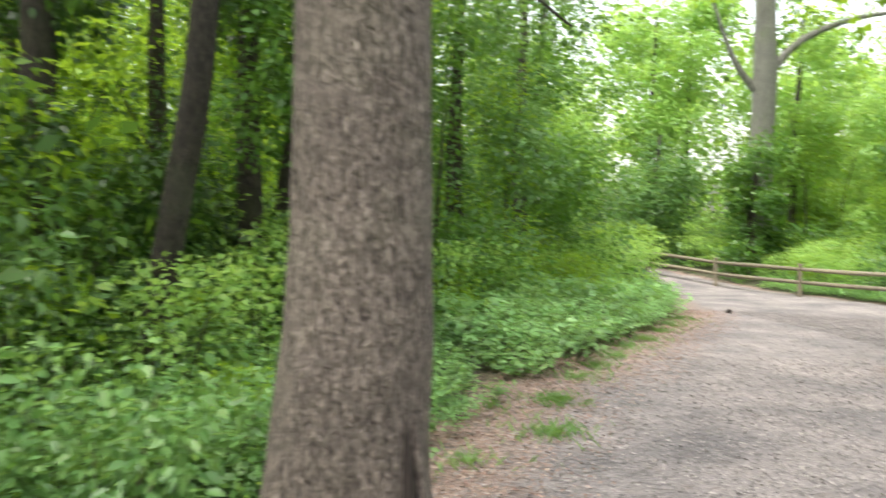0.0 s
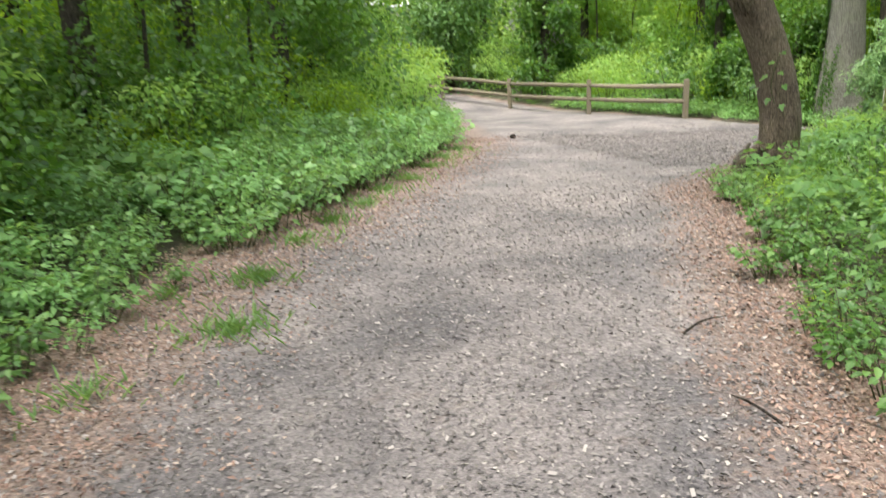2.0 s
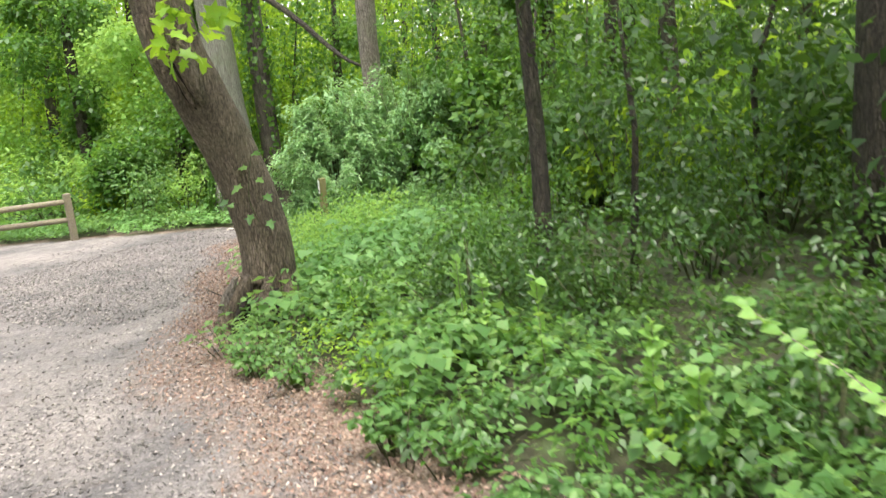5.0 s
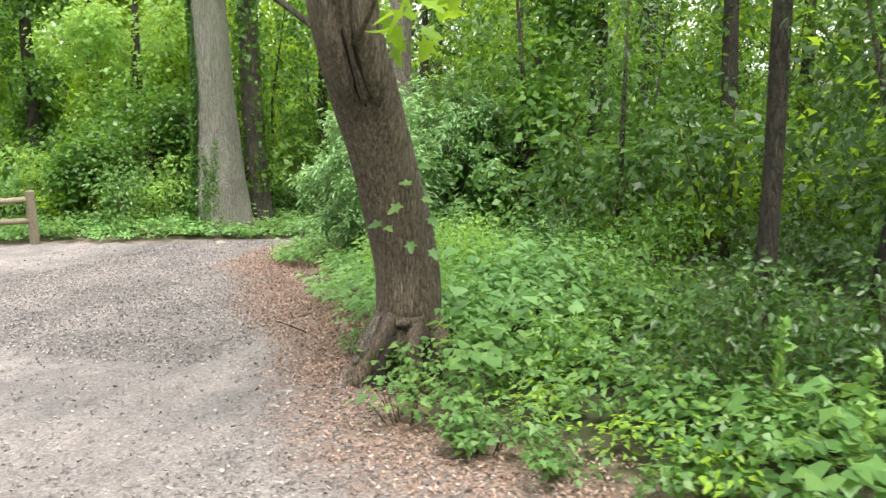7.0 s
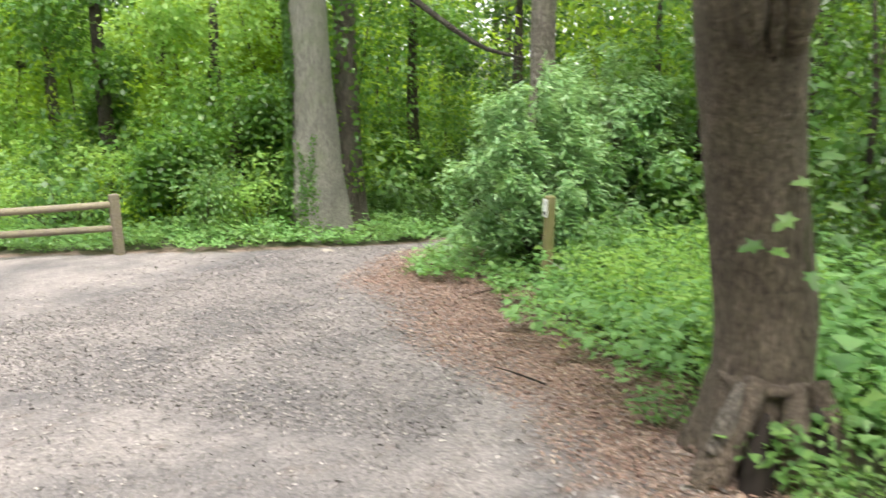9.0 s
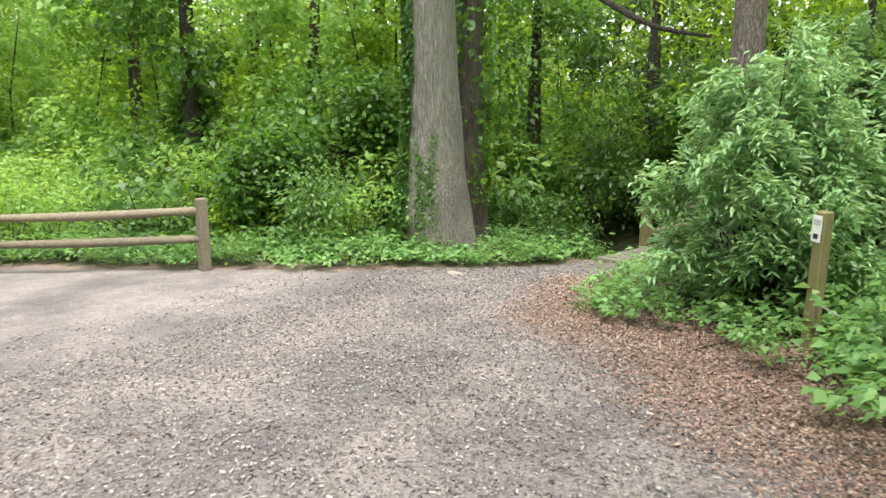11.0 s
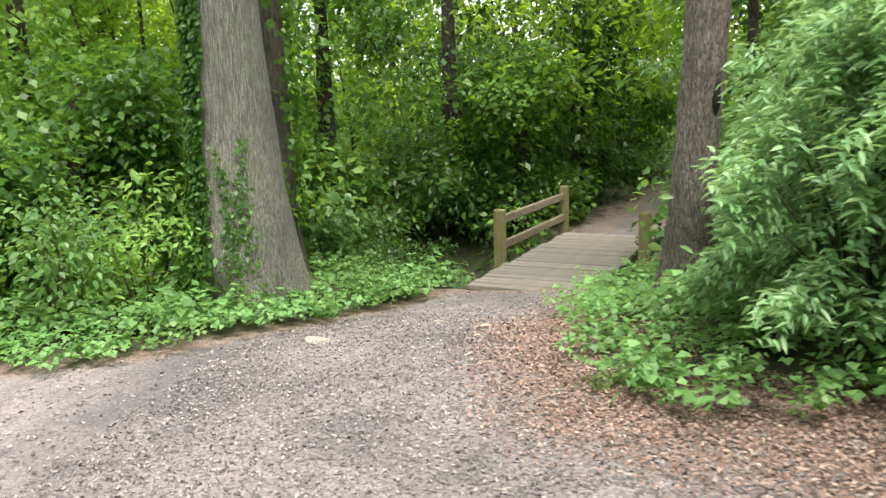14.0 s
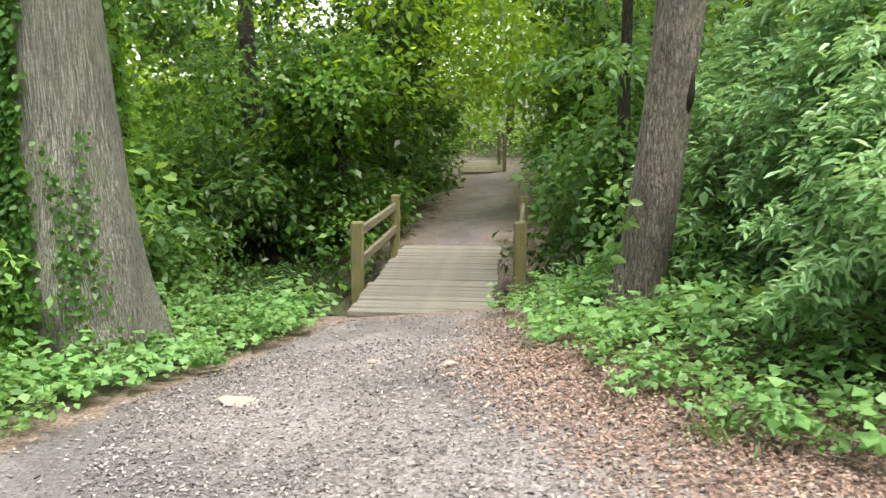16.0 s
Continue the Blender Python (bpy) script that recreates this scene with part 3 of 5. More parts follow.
for k in range(35):
    # dense on the shaded side, sparse strands on the face
    thick = k < 26
    a0 = r2.uniform(1.9, 2.75) if thick else r2.uniform(2.75, 3.9)
    top = r2.uniform(2.4, 6.5) if thick else r2.uniform(0.5, 1.7)
    m = int(120 * top) if thick else int(55 * top)
    h = r2.random(m) * top
    a = a0 + 0.2 * np.sin(h * 1.7 + k) + r2.normal(size=m) * 0.06
    rad = np.interp(h, [0, 0.15, 0.6, 0.9, 1.4, 1.9, 2.6, 6.5], [0.70, 0.62, 0.50, 0.44, 0.395, 0.36, 0.325, 0.28]) + r2.random(m) * 0.045
    cx = np.interp(h, [0, 0.6, 1.4, 2.6, 6.5], [0.0, -0.04, 0.0, 0.0, -0.06])
    cy = np.interp(h, [0, 0.6, 1.4, 2.6, 6.5], [0.0, -0.01, 0.0, 0.0, -0.02])
    at = np.stack([cx + rad * np.cos(a), cy + rad * np.sin(a), h], 1)
    out = np.stack([np.cos(a), np.sin(a), np.full(m, 0.25)], 1)
    ax = r2.normal(size=(m, 3)) * 0.5 + np.array((0, 0, -0.7)) + out * 0.3
    iv.append(leaves_data(at, ax, out, (0.05 if thick else 0.038) * r2.uniform(0.6, 1.3, m), BROAD))
v, q = merge(iv)
part("ivy", quads_mesh("ivy", v, q, LEAF_BUSH), big, "small green ivy leaves")
crown_part(big, "crown", [((1.5, 0.5, 9), (3.0, 3.0, 1.8)), ((-2.0, 1.0, 10), (2.8, 2.8, 1.8)), ((0.0, -1.6, 11), (2.8, 2.8, 1.8)), ((-1.0, 2.5, 12.5), (3, 3, 2))], 0.2, LEAF_TREE, 900, OVATE, 15)

g = float(ground_z(14.4, 15.7))
twin = landmark_tree("tree", "dark vine-clad trunk just behind the grey tree", (14.4, 15.7),
                     [(14.5, 15.7, g - 0.2), (14.47, 15.7, g + 0.4), (14.42, 15.68, g + 1.5), (14.3, 15.6, g + 3), (14.2, 15.5, g + 6), (14.2, 15.5, g + 10)],
                     [0.30, 0.24, 0.2, 0.185, 0.16, 0.1], BARK_DIM, 20, 0.1, 23, 40)
limbs_part(twin, [([(-0.28, -0.2, 4.4), (-0.4, -1.3, 3.75), (-0.7, -2.2, 3.2), (-1.0, -2.9, 2.85), (-1.4, -3.6, 2.7)], 0.07)], BARK_DARK, 61)
tw = []
for k in range(12):
    m = 120
    h = 0.6 + r2.random(m) * 5.2
    a = r2.uniform(0, 6.28) + 0.5 * np.sin(h + k) + r2.normal(size=m) * 0.15
    rad = 0.24 + r2.random(m) * 0.10
    at = np.stack([np.interp(h, [0, 1.5, 6], [0, -0.05, -0.3]) + rad * np.cos(a), np.interp(h, [0, 6], [0, -0.2]) + rad * np.sin(a), h], 1)
    out = np.stack([np.cos(a), np.sin(a), np.full(m, 0.25)], 1)
    tw.append(leaves_data(at, r2.normal(size=(m, 3)) * 0.5 + np.array((0, 0, -0.6)), out, 0.09 * r2.uniform(0.6, 1.3, m), BROAD))
v, q = merge(tw)
part("ivy", quads_mesh("ivy", v, q, LEAF_BUSH), twin, "climbing ivy leaves")

# the trunk beside the bridge
g = float(ground_z(12.5, 11.78))
bridge_tree = landmark_tree("tree", "rough grey-brown trunk leaning beside the footbridge", (12.5, 11.78),
                            [(12.62, 11.76, g - 0.2), (12.60, 11.74, g + 0.1), (12.53, 11.71, g + 0.48), (12.47, 11.69, g + 0.78), (12.425, 11.65, g + 1.4), (12.36, 11.62, g + 2.0), (12.32, 11.58, g + 3), (12.3, 11.5, g + 5), (12.3, 11.4, g + 10)],
                            [0.22, 0.185, 0.168, 0.162, 0.155, 0.15, 0.145, 0.135, 0.08], BARK_PINE, 32, 0.1, 27, 90, 0.5)
part("wound", limb("wound", [(-0.17, -0.20, 1.38), (-0.205, -0.215, 1.52), (-0.23, -0.22, 1.68)], [0.02, 0.045, 0.02], HOLLOW, 8, 0.3, 6, 8), bridge_tree, "dark knot scar")
crown_part(bridge_tree, "crown", [((-0.4, -0.6, 7.5), (2.0, 2.0, 1.3)), ((0.6, 0.6, 9), (2.2, 2.2, 1.4)), ((0.3, -1.6, 6.4), (1.6, 1.6, 0.9))], 0.17, LEAF_TREE, 700, OVATE, 16)
crown_part(bridge_tree, "shoot", [((-0.12, 0.24, 0.75), (0.15, 0.12, 0.34)), ((-0.15, -0.40, 0.75), (0.2, 0.14, 0.3))], 0.095, LEAF_HERB, 24, OVATE, 17, 0.3)

# a pale trunk beyond the fence
g = float(ground_z(11.4, 26.2))
far_tree = landmark_tree("tree", "tall pale tree standing beyond the rail fence", (11.4, 26.2),
                         [(11.4, 26.2, g - 0.2), (11.4, 26.2, g + 0.5), (11.5, 26.2, g + 3), (11.6, 26.2, g + 7), (11.4, 26.2, g + 13)],
                         [0.62, 0.48, 0.40, 0.36, 0.2], BARK_GREY, 20, 0.07, 33, 30)
limbs_part(far_tree, [([(0.15, 0, 6.2), (1.2, -0.4, 7.4), (2.8, -0.8, 8.0), (4.6, -1, 8.2)], 0.16), ([(0.1, 0, 5.6), (-0.9, 0, 7.0), (-1.8, 0, 9.5)], 0.14)], BARK_GREY, 40)
crown_part(far_tree, "crown", [((2.8, -0.8, 9.4), (2.4, 2.4, 1.2)), ((-2.0, 0, 10.2), (2.4, 2.4, 1.5)), ((0.5, 1, 12.5), (3, 3, 2)), ((4.6, -1, 7.4), (1.5, 1.5, 0.9))], 0.22, LEAF_TREE, 480, OVATE, 18)

for bx, by, lean_x, r0 in ((-1.95, 6.7, 0.5, 0.12), (-4.2, 9.8, 0.25, 0.12)):
    g = float(ground_z(bx, by))
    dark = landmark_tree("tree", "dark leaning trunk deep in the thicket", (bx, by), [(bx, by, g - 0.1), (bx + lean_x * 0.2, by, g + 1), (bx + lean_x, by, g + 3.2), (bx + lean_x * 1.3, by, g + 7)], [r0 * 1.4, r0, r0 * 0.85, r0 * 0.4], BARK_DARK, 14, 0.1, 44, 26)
    crown_part(dark, "crown", [((0.6, 0, 5.6), (1.6, 1.6, 0.8)), ((-0.6, 0.6, 6.8), (1.6, 1.6, 1.0))], 0.15, LEAF_TREE, 400, OVATE, 45)

# a dark tree whose boughs hang over the bank
g = float(ground_z(-1.4, 9.6))
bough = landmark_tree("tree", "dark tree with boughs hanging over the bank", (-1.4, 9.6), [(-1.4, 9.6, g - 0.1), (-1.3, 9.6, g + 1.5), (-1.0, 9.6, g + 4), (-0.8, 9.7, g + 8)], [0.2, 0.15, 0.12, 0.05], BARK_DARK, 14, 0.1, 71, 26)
limbs_part(bough, [([(0.3, 0, 3.4), (1.4, 0.1, 4.3), (2.6, 0.3, 4.1), (3.4, 0.5, 3.6)], 0.06), ([(0.3, 0, 4.0), (1.2, 0.9, 4.6), (2.3, 1.9, 4.5)], 0.05)], BARK_DARK, 72)
crown_part(bough, "crown", [((3.2, 0.5, 3.7), (0.8, 0.8, 0.35)), ((2.2, 0.4, 4.3), (1.0, 0.9, 0.4)), ((1.2, 0.2, 4.7), (1.1, 1.0, 0.45)), ((2.1, 1.7, 5.0), (1.2, 1.0, 0.5)), ((1.0, 0.8, 5.6), (1.3, 1.3, 0.6)), ((0.0, 0.6, 6.8), (1.5, 1.5, 0.8))], 0.10, LEAF_DARK, 330, OVATE, 73, 0.75)


def vine_tree(x, y, height, wide, mat, seed, leaf=0.12, count=520):
    """A tree smothered by climbers: a lumpy hanging column of leaves."""
    rv = random.Random(seed)
    g = float(ground_z(x, y))
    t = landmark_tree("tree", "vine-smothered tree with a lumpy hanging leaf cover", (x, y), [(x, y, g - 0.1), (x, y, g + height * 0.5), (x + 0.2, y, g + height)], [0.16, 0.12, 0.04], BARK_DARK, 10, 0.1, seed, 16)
    clumps = []
    for k in range(15):
        h = height * (0.08 + 0.92 * rv.random())
        a, reach = rv.uniform(0, 6.28), wide * rv.uniform(0.2, 0.85)
        sz = wide * rv.uniform(0.32, 0.6)
        clumps.append(((math.cos(a) * reach, math.sin(a) * reach, h), (sz, sz, sz * rv.uniform(0.7, 1.3))))
    crown_part(t, "vine_cover", clumps, leaf, mat, count, BROAD, seed + 1, 0.6)


# paler and darker leaf colours here also stand in for sun and shade
for k, (x, y, h, w, mat, leaf) in enumerate(((-0.9, 7.9, 5.0, 1.2, LEAF_BUSH, 0.085), (12.0, 9.6, 2.4, 0.9, LEAF_BUSH, 0.10), (13.0, 9.0, 4.2, 1.1, LEAF_BUSH, 0.10), (-1.6, 9.0, 5.5, 1.4, LEAF_DARK, 0.09), (-3.1, 7.6, 6.0, 1.3, LEAF_DARK, 0.10), (-4.4, 9.2, 7.0, 1.6, LEAF_DARK, 0.11), (-3.4, 12.0, 7.0, 1.8, LEAF_TREE, 0.11), (-1.6, 15.0, 7.5, 2.0, LEAF_TREE, 0.12), (0.6, 19.5, 8.0, 2.2, LEAF_TREE, 0.13), (-0.2, 11.0, 6.2, 1.6, LEAF_BUSH, 0.095), (0.8, 13.2, 6.0, 1.7, LEAF_HERB, 0.10), (2.2, 15.8, 7.0, 1.8, LEAF_BUSH, 0.11), (3.0, 18.6, 7.0, 1.8, LEAF_BUSH, 0.12), (3.6, 22.0, 6.0, 2.0, LEAF_SUNLIT, 0.13), (2.6, 27.0, 8.0, 2.3, LEAF_HERB, 0.15),
                                        (13.4, 27.8, 7.5, 2.2, LEAF_SUNLIT, 0.17), (15.5, 24.0, 5.5, 1.8, LEAF_SUNLIT, 0.15), (10.0, 33.0, 9.5, 2.6, LEAF_SUNLIT, 0.2), (15.0, 31.0, 9.0, 2.4, LEAF_SUNLIT, 0.2), (6.0, 38.0, 7.0, 3.0, LEAF_SUNLIT, 0.22),
                                        (8.8, 28.6, 4.6, 1.9, LEAF_HERB, 0.15), (17.5, 27.5, 6.0, 2.2, LEAF_SUNLIT, 0.19), (12.2, 35.0, 11.0, 3.0, LEAF_SUNLIT, 0.22), (20.0, 33.0, 8.0, 3.0, LEAF_SUNLIT, 0.22), (16.2, 21.4, 6.0, 1.2, LEAF_TREE, 0.12), (10.6, 24.6, 4.2, 1.3, LEAF_BUSH, 0.13), (16.6, 17.6, 3.0, 1.4, LEAF_TREE, 0.11), (12.4, 17.6, 1.6, 0.9, LEAF_BUSH, 0.10), (13.6, 17.4, 2.2, 1.1, LEAF_BUSH, 0.10), (18.5, 13.4, 2.6, 1.1, LEAF_BUSH, 0.10), (21.0, 12.6, 3.6, 1.2, LEAF_DARK, 0.10), (19.5, 9.2, 3.2, 1.2, LEAF_BUSH, 0.10), (23.0, 8.6, 4.0, 1.2, LEAF_BUSH, 0.10), (15.6, 10.2, 3.2, 1.1, LEAF_HERB, 0.10), (24.5, 11.6, 3.6, 1.2, LEAF_BUSH, 0.11), (13.6, 20.3, 6.5, 1.2, LEAF_BUSH, 0.12), (14.6, 18.6, 4.5, 1.4, LEAF_SUNLIT, 0.11), (17.0, 19.0, 6.0, 1.6, LEAF_TREE, 0.13), (17.3, 16.0, 5.5, 1.4, LEAF_BUSH, 0.11), (19.5, 14.6, 5.5, 1.5, LEAF_DARK, 0.11), (21.5, 8.0, 5.5, 1.6, LEAF_DARK, 0.11), (17.5, 9.2, 6.0, 1.6, LEAF_DARK, 0.11))):
    vine_tree(x, y, h, w, mat, 300 + k, leaf)

# a small tree with flat layers of leaves behind the thicket
g = float(ground_z(15.1, 10.8))
layered = landmark_tree("tree", "small dark-stemmed tree with flat layered leaves", (15.1, 10.8), [(15.0, 10.8, g - 0.1), (15.0, 10.8, g + 1.0), (15.15, 10.78, g + 2.0), (15.1, 10.8, g + 3.2), (15.2, 10.8, g + 5)], [0.10, 0.08, 0.07, 0.05, 0.02], BARK_DARK, 12, 0.12, 81, 30)
crown_part(layered, "crown", [((-0.5, 0.5, 2.7), (0.9, 0.9, 0.16)), ((-0.3, -0.7, 2.9), (0.9, 0.9, 0.16)), ((0.3, 0.2, 3.5), (1.0, 1.0, 0.18)), ((-0.4, 0.0, 4.1), (1.0, 1.0, 0.2)), ((0.2, -0.5, 4.8), (1.0, 1.0, 0.25))], 0.12, LEAF_HERB, 260, OVATE, 82, 0.9)

# a thin dark stem in the thicket
g = float(ground_z(6.95, 6.6))
thin = landmark_tree("tree", "thin dark tree stem wrapped in leaves", (6.95, 6.6),
                     [(6.95, 6.6, g - 0.1), (6.96, 6.6, g + 1), (6.9, 6.62, g + 2.2), (6.82, 6.6, g + 4), (6.8, 6.6, g + 7)],
                     [0.07, 0.055, 0.05, 0.045, 0.025], BARK_DARK, 14, 0.12, 35, 30)
crown_part(thin, "crown", [((0.1, 0, 3.4), (0.9, 0.9, 0.6)), ((-0.3, 0.3, 4.6), (1.2, 1.2, 0.7)), ((0.3, -0.3, 6), (1.4, 1.4, 1.0))], 0.11, LEAF_BUSH, 520, OVATE, 19)


# ---- woodland trees, saplings, bushes and herbs ----
def woodland_tree(seed, height, mat, low):
    r, rr = np.random.default_rng(seed), random.Random(seed)
    root = proto("tree", "slender woodland tree with a layered green crown", "tree", "woodland trees")
    bend = [(0, 0, -0.15), (rr.uniform(-0.1, 0.1), rr.uniform(-0.1, 0.1), height * 0.25), (rr.uniform(-0.4, 0.4), rr.uniform(-0.4, 0.4), height * 0.55), (rr.uniform(-0.6, 0.6), rr.uniform(-0.6, 0.6), height)]
    part("trunk", limb("trunk", bend, [0.17, 0.13, 0.10, 0.03], BARK_DARK, 9, 0.1, seed, 14), root)
    clumps, lines = [], []
    for k in range(11):
        h = height * rr.uniform(low, 1.0)
        a, reach = rr.uniform(0, 6.28), rr.uniform(0.4, 1.9)
        x = np.interp(h, [0, height * 0.55, height], [0, bend[2][0], bend[3][0]])
        y = np.interp(h, [0, height * 0.55, height], [0, bend[2][1], bend[3][1]])
        c = (x + math.cos(a) * reach, y + math.sin(a) * reach, h)
        s = rr.uniform(0.8, 1.35)
        clumps.append((c, (s * 1.15, s * 1.15, s * 0.6)))
        if k < 4:
            lines.append(([(x, y, h - 0.8), (x + math.cos(a) * reach * 0.5, y + math.sin(a) * reach * 0.5, h - 0.35), c], 0.04))
    limbs_part(root, lines, BARK_DARK, seed)
    crown_part(root, "crown", clumps, 0.15, mat, 200, OVATE, seed + 1)
    return root


def sapling(seed, height, mat, leaf, count):
    rr = random.Random(seed)
    root = proto("sapling", "leafy young tree in the undergrowth", "tree", "saplings")
    part("stem", join_tubes("stem", [tube_data([(0, 0, -0.1), (rr.uniform(-.2, .2), rr.uniform(-.2, .2), height * 0.5), (rr.uniform(-.4, .4), rr.uniform(-.4, .4), height)], [0.035, 0.025, 0.006], 6, 0.1, seed)], BARK_DARK), root)
    clumps = []
    for k in range(9):
        h = height * (0.22 + 0.75 * k / 8)
        a, reach = rr.uniform(0, 6.28), rr.uniform(0.15, 0.75) * (1.1 - 0.6 * k / 8)
        s = rr.uniform(0.40, 0.66)
        clumps.append(((math.cos(a) * reach, math.sin(a) * reach, h), (s * 1.15, s * 1.15, s * 0.62)))
    crown_part(root, "foliage", clumps, leaf, mat, count, OVATE, seed + 2)
    return root


def bush(seed, mat, leaf, count, label, outline=OVATE, simple=True):
    rr = random.Random(seed)
    root = proto("bush", label, "bush", "undergrowth bushes")
    tubes, clumps = [], []
    for k in range(8):
        a, reach = rr.uniform(0, 6.28), rr.uniform(0.1, 0.6)
        h = rr.uniform(0.35, 1.0)
        c = (math.cos(a) * reach, math.sin(a) * reach, h)
        s = rr.uniform(0.28, 0.46)
        clumps.append((c, (s, s, s * 0.75)))
        tubes.append(tube_data([(c[0] * 0.15, c[1] * 0.15, -0.05), (c[0] * 0.6, c[1] * 0.6, h * 0.6), c], [0.012, 0.009, 0.004], 5, 0, seed + k))
    tagged(part("stalk", join_tubes("stalk", tubes, STEM), root), kind="stuff")
    crown_part(root, "leaves", clumps, leaf, mat, count, outline, seed + 3, 0.7, simple)
    return root


def herb_data(seed, leaf, count, spread, height, outline):
    """Low plants: leafy stalks that rise and arch, leaves spread flat to the light."""
    r = np.random.default_rng(seed)
    ats, axs, ups, tubes = [], [], [], []
    stalks = 9
    for k in range(stalks):
        a, reach = r.uniform(0, 6.28), spread * r.uniform(0.15, 1.0)
        top = height * r.uniform(0.5, 1.0)
        x, y = math.cos(a) * reach, math.sin(a) * reach
        tubes.append(tube_data([(x * 0.3, y * 0.3, -0.05), (x * 0.75, y * 0.75, top * 0.7), (x, y, top)], [0.005, 0.004, 0.002], 4, 0, k))
        m = count // stalks
        f = 0.25 + 0.75 * r.random(m) ** 0.6
        b = r.random(m) * 6.28
        w = 0.05 + 0.07 * r.random(m)
        ats.append(np.stack([x * f + w * np.cos(b), y * f + w * np.sin(b), top * (0.2 + 0.8 * f)], 1))
        axs.append(np.stack([np.cos(b), np.sin(b), r.uniform(-0.5, 0.25, m)], 1))
        ups.append(np.stack([r.normal(size=m) * 0.3, r.normal(size=m) * 0.3, np.ones(m)], 1))
    n = sum(len(x) for x in ats)
    return leaves_data(np.concatenate(ats), np.concatenate(axs), np.concatenate(ups), leaf * r.uniform(0.55, 1.3, n), outline), tubes


def herb(seed, mat, leaf, count, label, outline=OVATE, spread=0.34, height=0.42):
    root = proto("herb", label, "plant", "path-side herbs")
    (v, q), tubes = herb_data(seed, leaf, count, spread, height, outline)
    part("leaves", quads_mesh("leaves", v, q, mat), root)
    tagged(part("stalk", join_tubes("stalk", tubes, STEM), root), kind="stuff")
    return root


TREES = [woodland_tree(50 + i, h, m, lo) for i, (h, m, lo) in enumerate(((9.5, LEAF_TREE, 0.22), (11.5, LEAF_TREE, 0.3), (8.0, LEAF_BUSH, 0.16), (12.5, LEAF_TREE, 0.25), (9.0, LEAF_DARK, 0.15)))]
SAPLINGS = [sapling(70, 3.4, LEAF_BUSH, 0.085, 160), sapling(71, 4.4, LEAF_TREE, 0.095, 160), sapling(72, 2.6, LEAF_DARK, 0.075, 160)]
FINE = [bush(84, LEAF_BUSH, 0.062, 145, "fine-leaved green bush in the undergrowth", OVATE, False), bush(85, LEAF_HERB, 0.066, 135, "light green leafy bush beside the path", OVATE, False),
        bush(86, LEAF_DARK, 0.06, 145, "dark fine-leaved woodland bush", OVATE, False), bush(87, LEAF_TREE, 0.062, 135, "yellow-green fine-leaved woodland bush", OVATE, False), bush(89, LEAF_SUNLIT, 0.07, 110, "pale green leafy bush, sunlight painted into its leaves", OVATE, False)]
BUSHES = [bush(80, LEAF_BUSH, 0.085, 95, "green leafy bush in the undergrowth"), bush(81, LEAF_HERB, 0.095, 85, "bright green bramble-like bush", BROAD),
          bush(82, LEAF_DARK, 0.085, 100, "dense dark green woodland bush"), bush(83, LEAF_TREE, 0.09, 85, "bright yellow-green leafy bush"), bush(88, LEAF_SUNLIT, 0.10, 85, "pale green leafy bush, sunlight painted into its leaves")]
HERBS = [herb(90, LEAF_HERB, 0.062, 170, "low green herb with broad leaves", BROAD), herb(91, LEAF_HERB, 0.062, 162, "low green herb with oval leaves"),
         herb(92, LEAF_BUSH, 0.058, 162, "low dark green ground plant", OVATE, 0.38, 0.34), herb(93, LEAF_LIME, 0.05, 108, "fresh lime-green herb with small leaves", OVATE, 0.3, 0.36),
         herb(94, LEAF_HERB, 0.078, 90, "lobed-leaved green vine on the ground", LOBED, 0.42, 0.46),
         herb(95, LEAF_HERB, 0.066, 100, "low plant with pointed lobed leaves", LOBED, 0.36, 0.36),
         herb(96, LEAF_FRESH, 0.08, 90, "fresh green plant with broad lobed leaves", LOBED, 0.42, 0.42), herb(97, LEAF_FRESH, 0.06, 150, "fresh green herb with oval leaves", OVATE, 0.36, 0.45), herb(98, LEAF_DARK, 0.058, 162, "low plant with the woodland floor's shade in its dark leaves", OVATE, 0.38, 0.36)]

KEEP_CLEAR = [(-0.17, 3.45, 0.45), (6.45, 8.66, 0.25), (13.22, 15.54, 0.52), (14.1, 15.5, 0.4), (12.5, 11.78, 0.35), (9.6, 10.63, 0.2), (10.5, 11.1, 0.3)]
walked = np.array([tuple(m.translation)[:2] for _, m in PATH])


def free(x, y, gap, trail_gap=0.9):
    p = np.array([[x, y]])
    if to_line(p, TRAIL)[0] < trail_gap + gap * 0.5 or to_line(p, walked)[0] < 0.7 + gap:
        return False
    s, w = along_bridge(x, y)
    if -0.2 < s < 4.6 and abs(w) < 0.95 + gap * 0.8:
        return False
    return all(math.hypot(x - a, y - b) > r + gap * 0.4 for a, b, r in KEEP_CLEAR)


FENCE = [(10.59, 16.97), (9.64, 19.64), (8.9, 23.1), (7.9, 26.4), (6.9, 29.6), (5.2, 32.6), (3.2, 35.2)]
fence_line = np.array(FENCE)


def beyond_fence(x, y):
    return y > 16 and x > np.interp(y, [p[1] for p in FENCE], [p[0] for p in FENCE]) and x < 12 + (y - 16) * 0.9


rr = random.Random(4)


def scatter(step, x0, x1, y0, y1):
    x = x0
    while x < x1:
        y = y0
        while y < y1:
            yield x + rr.uniform(-0.5, 0.5) * step, y + rr.uniform(-0.5, 0.5) * step
            y += step
        x += step


def near_walk(x, y):
    return to_line(np.array([[x, y]]), walked)[0]


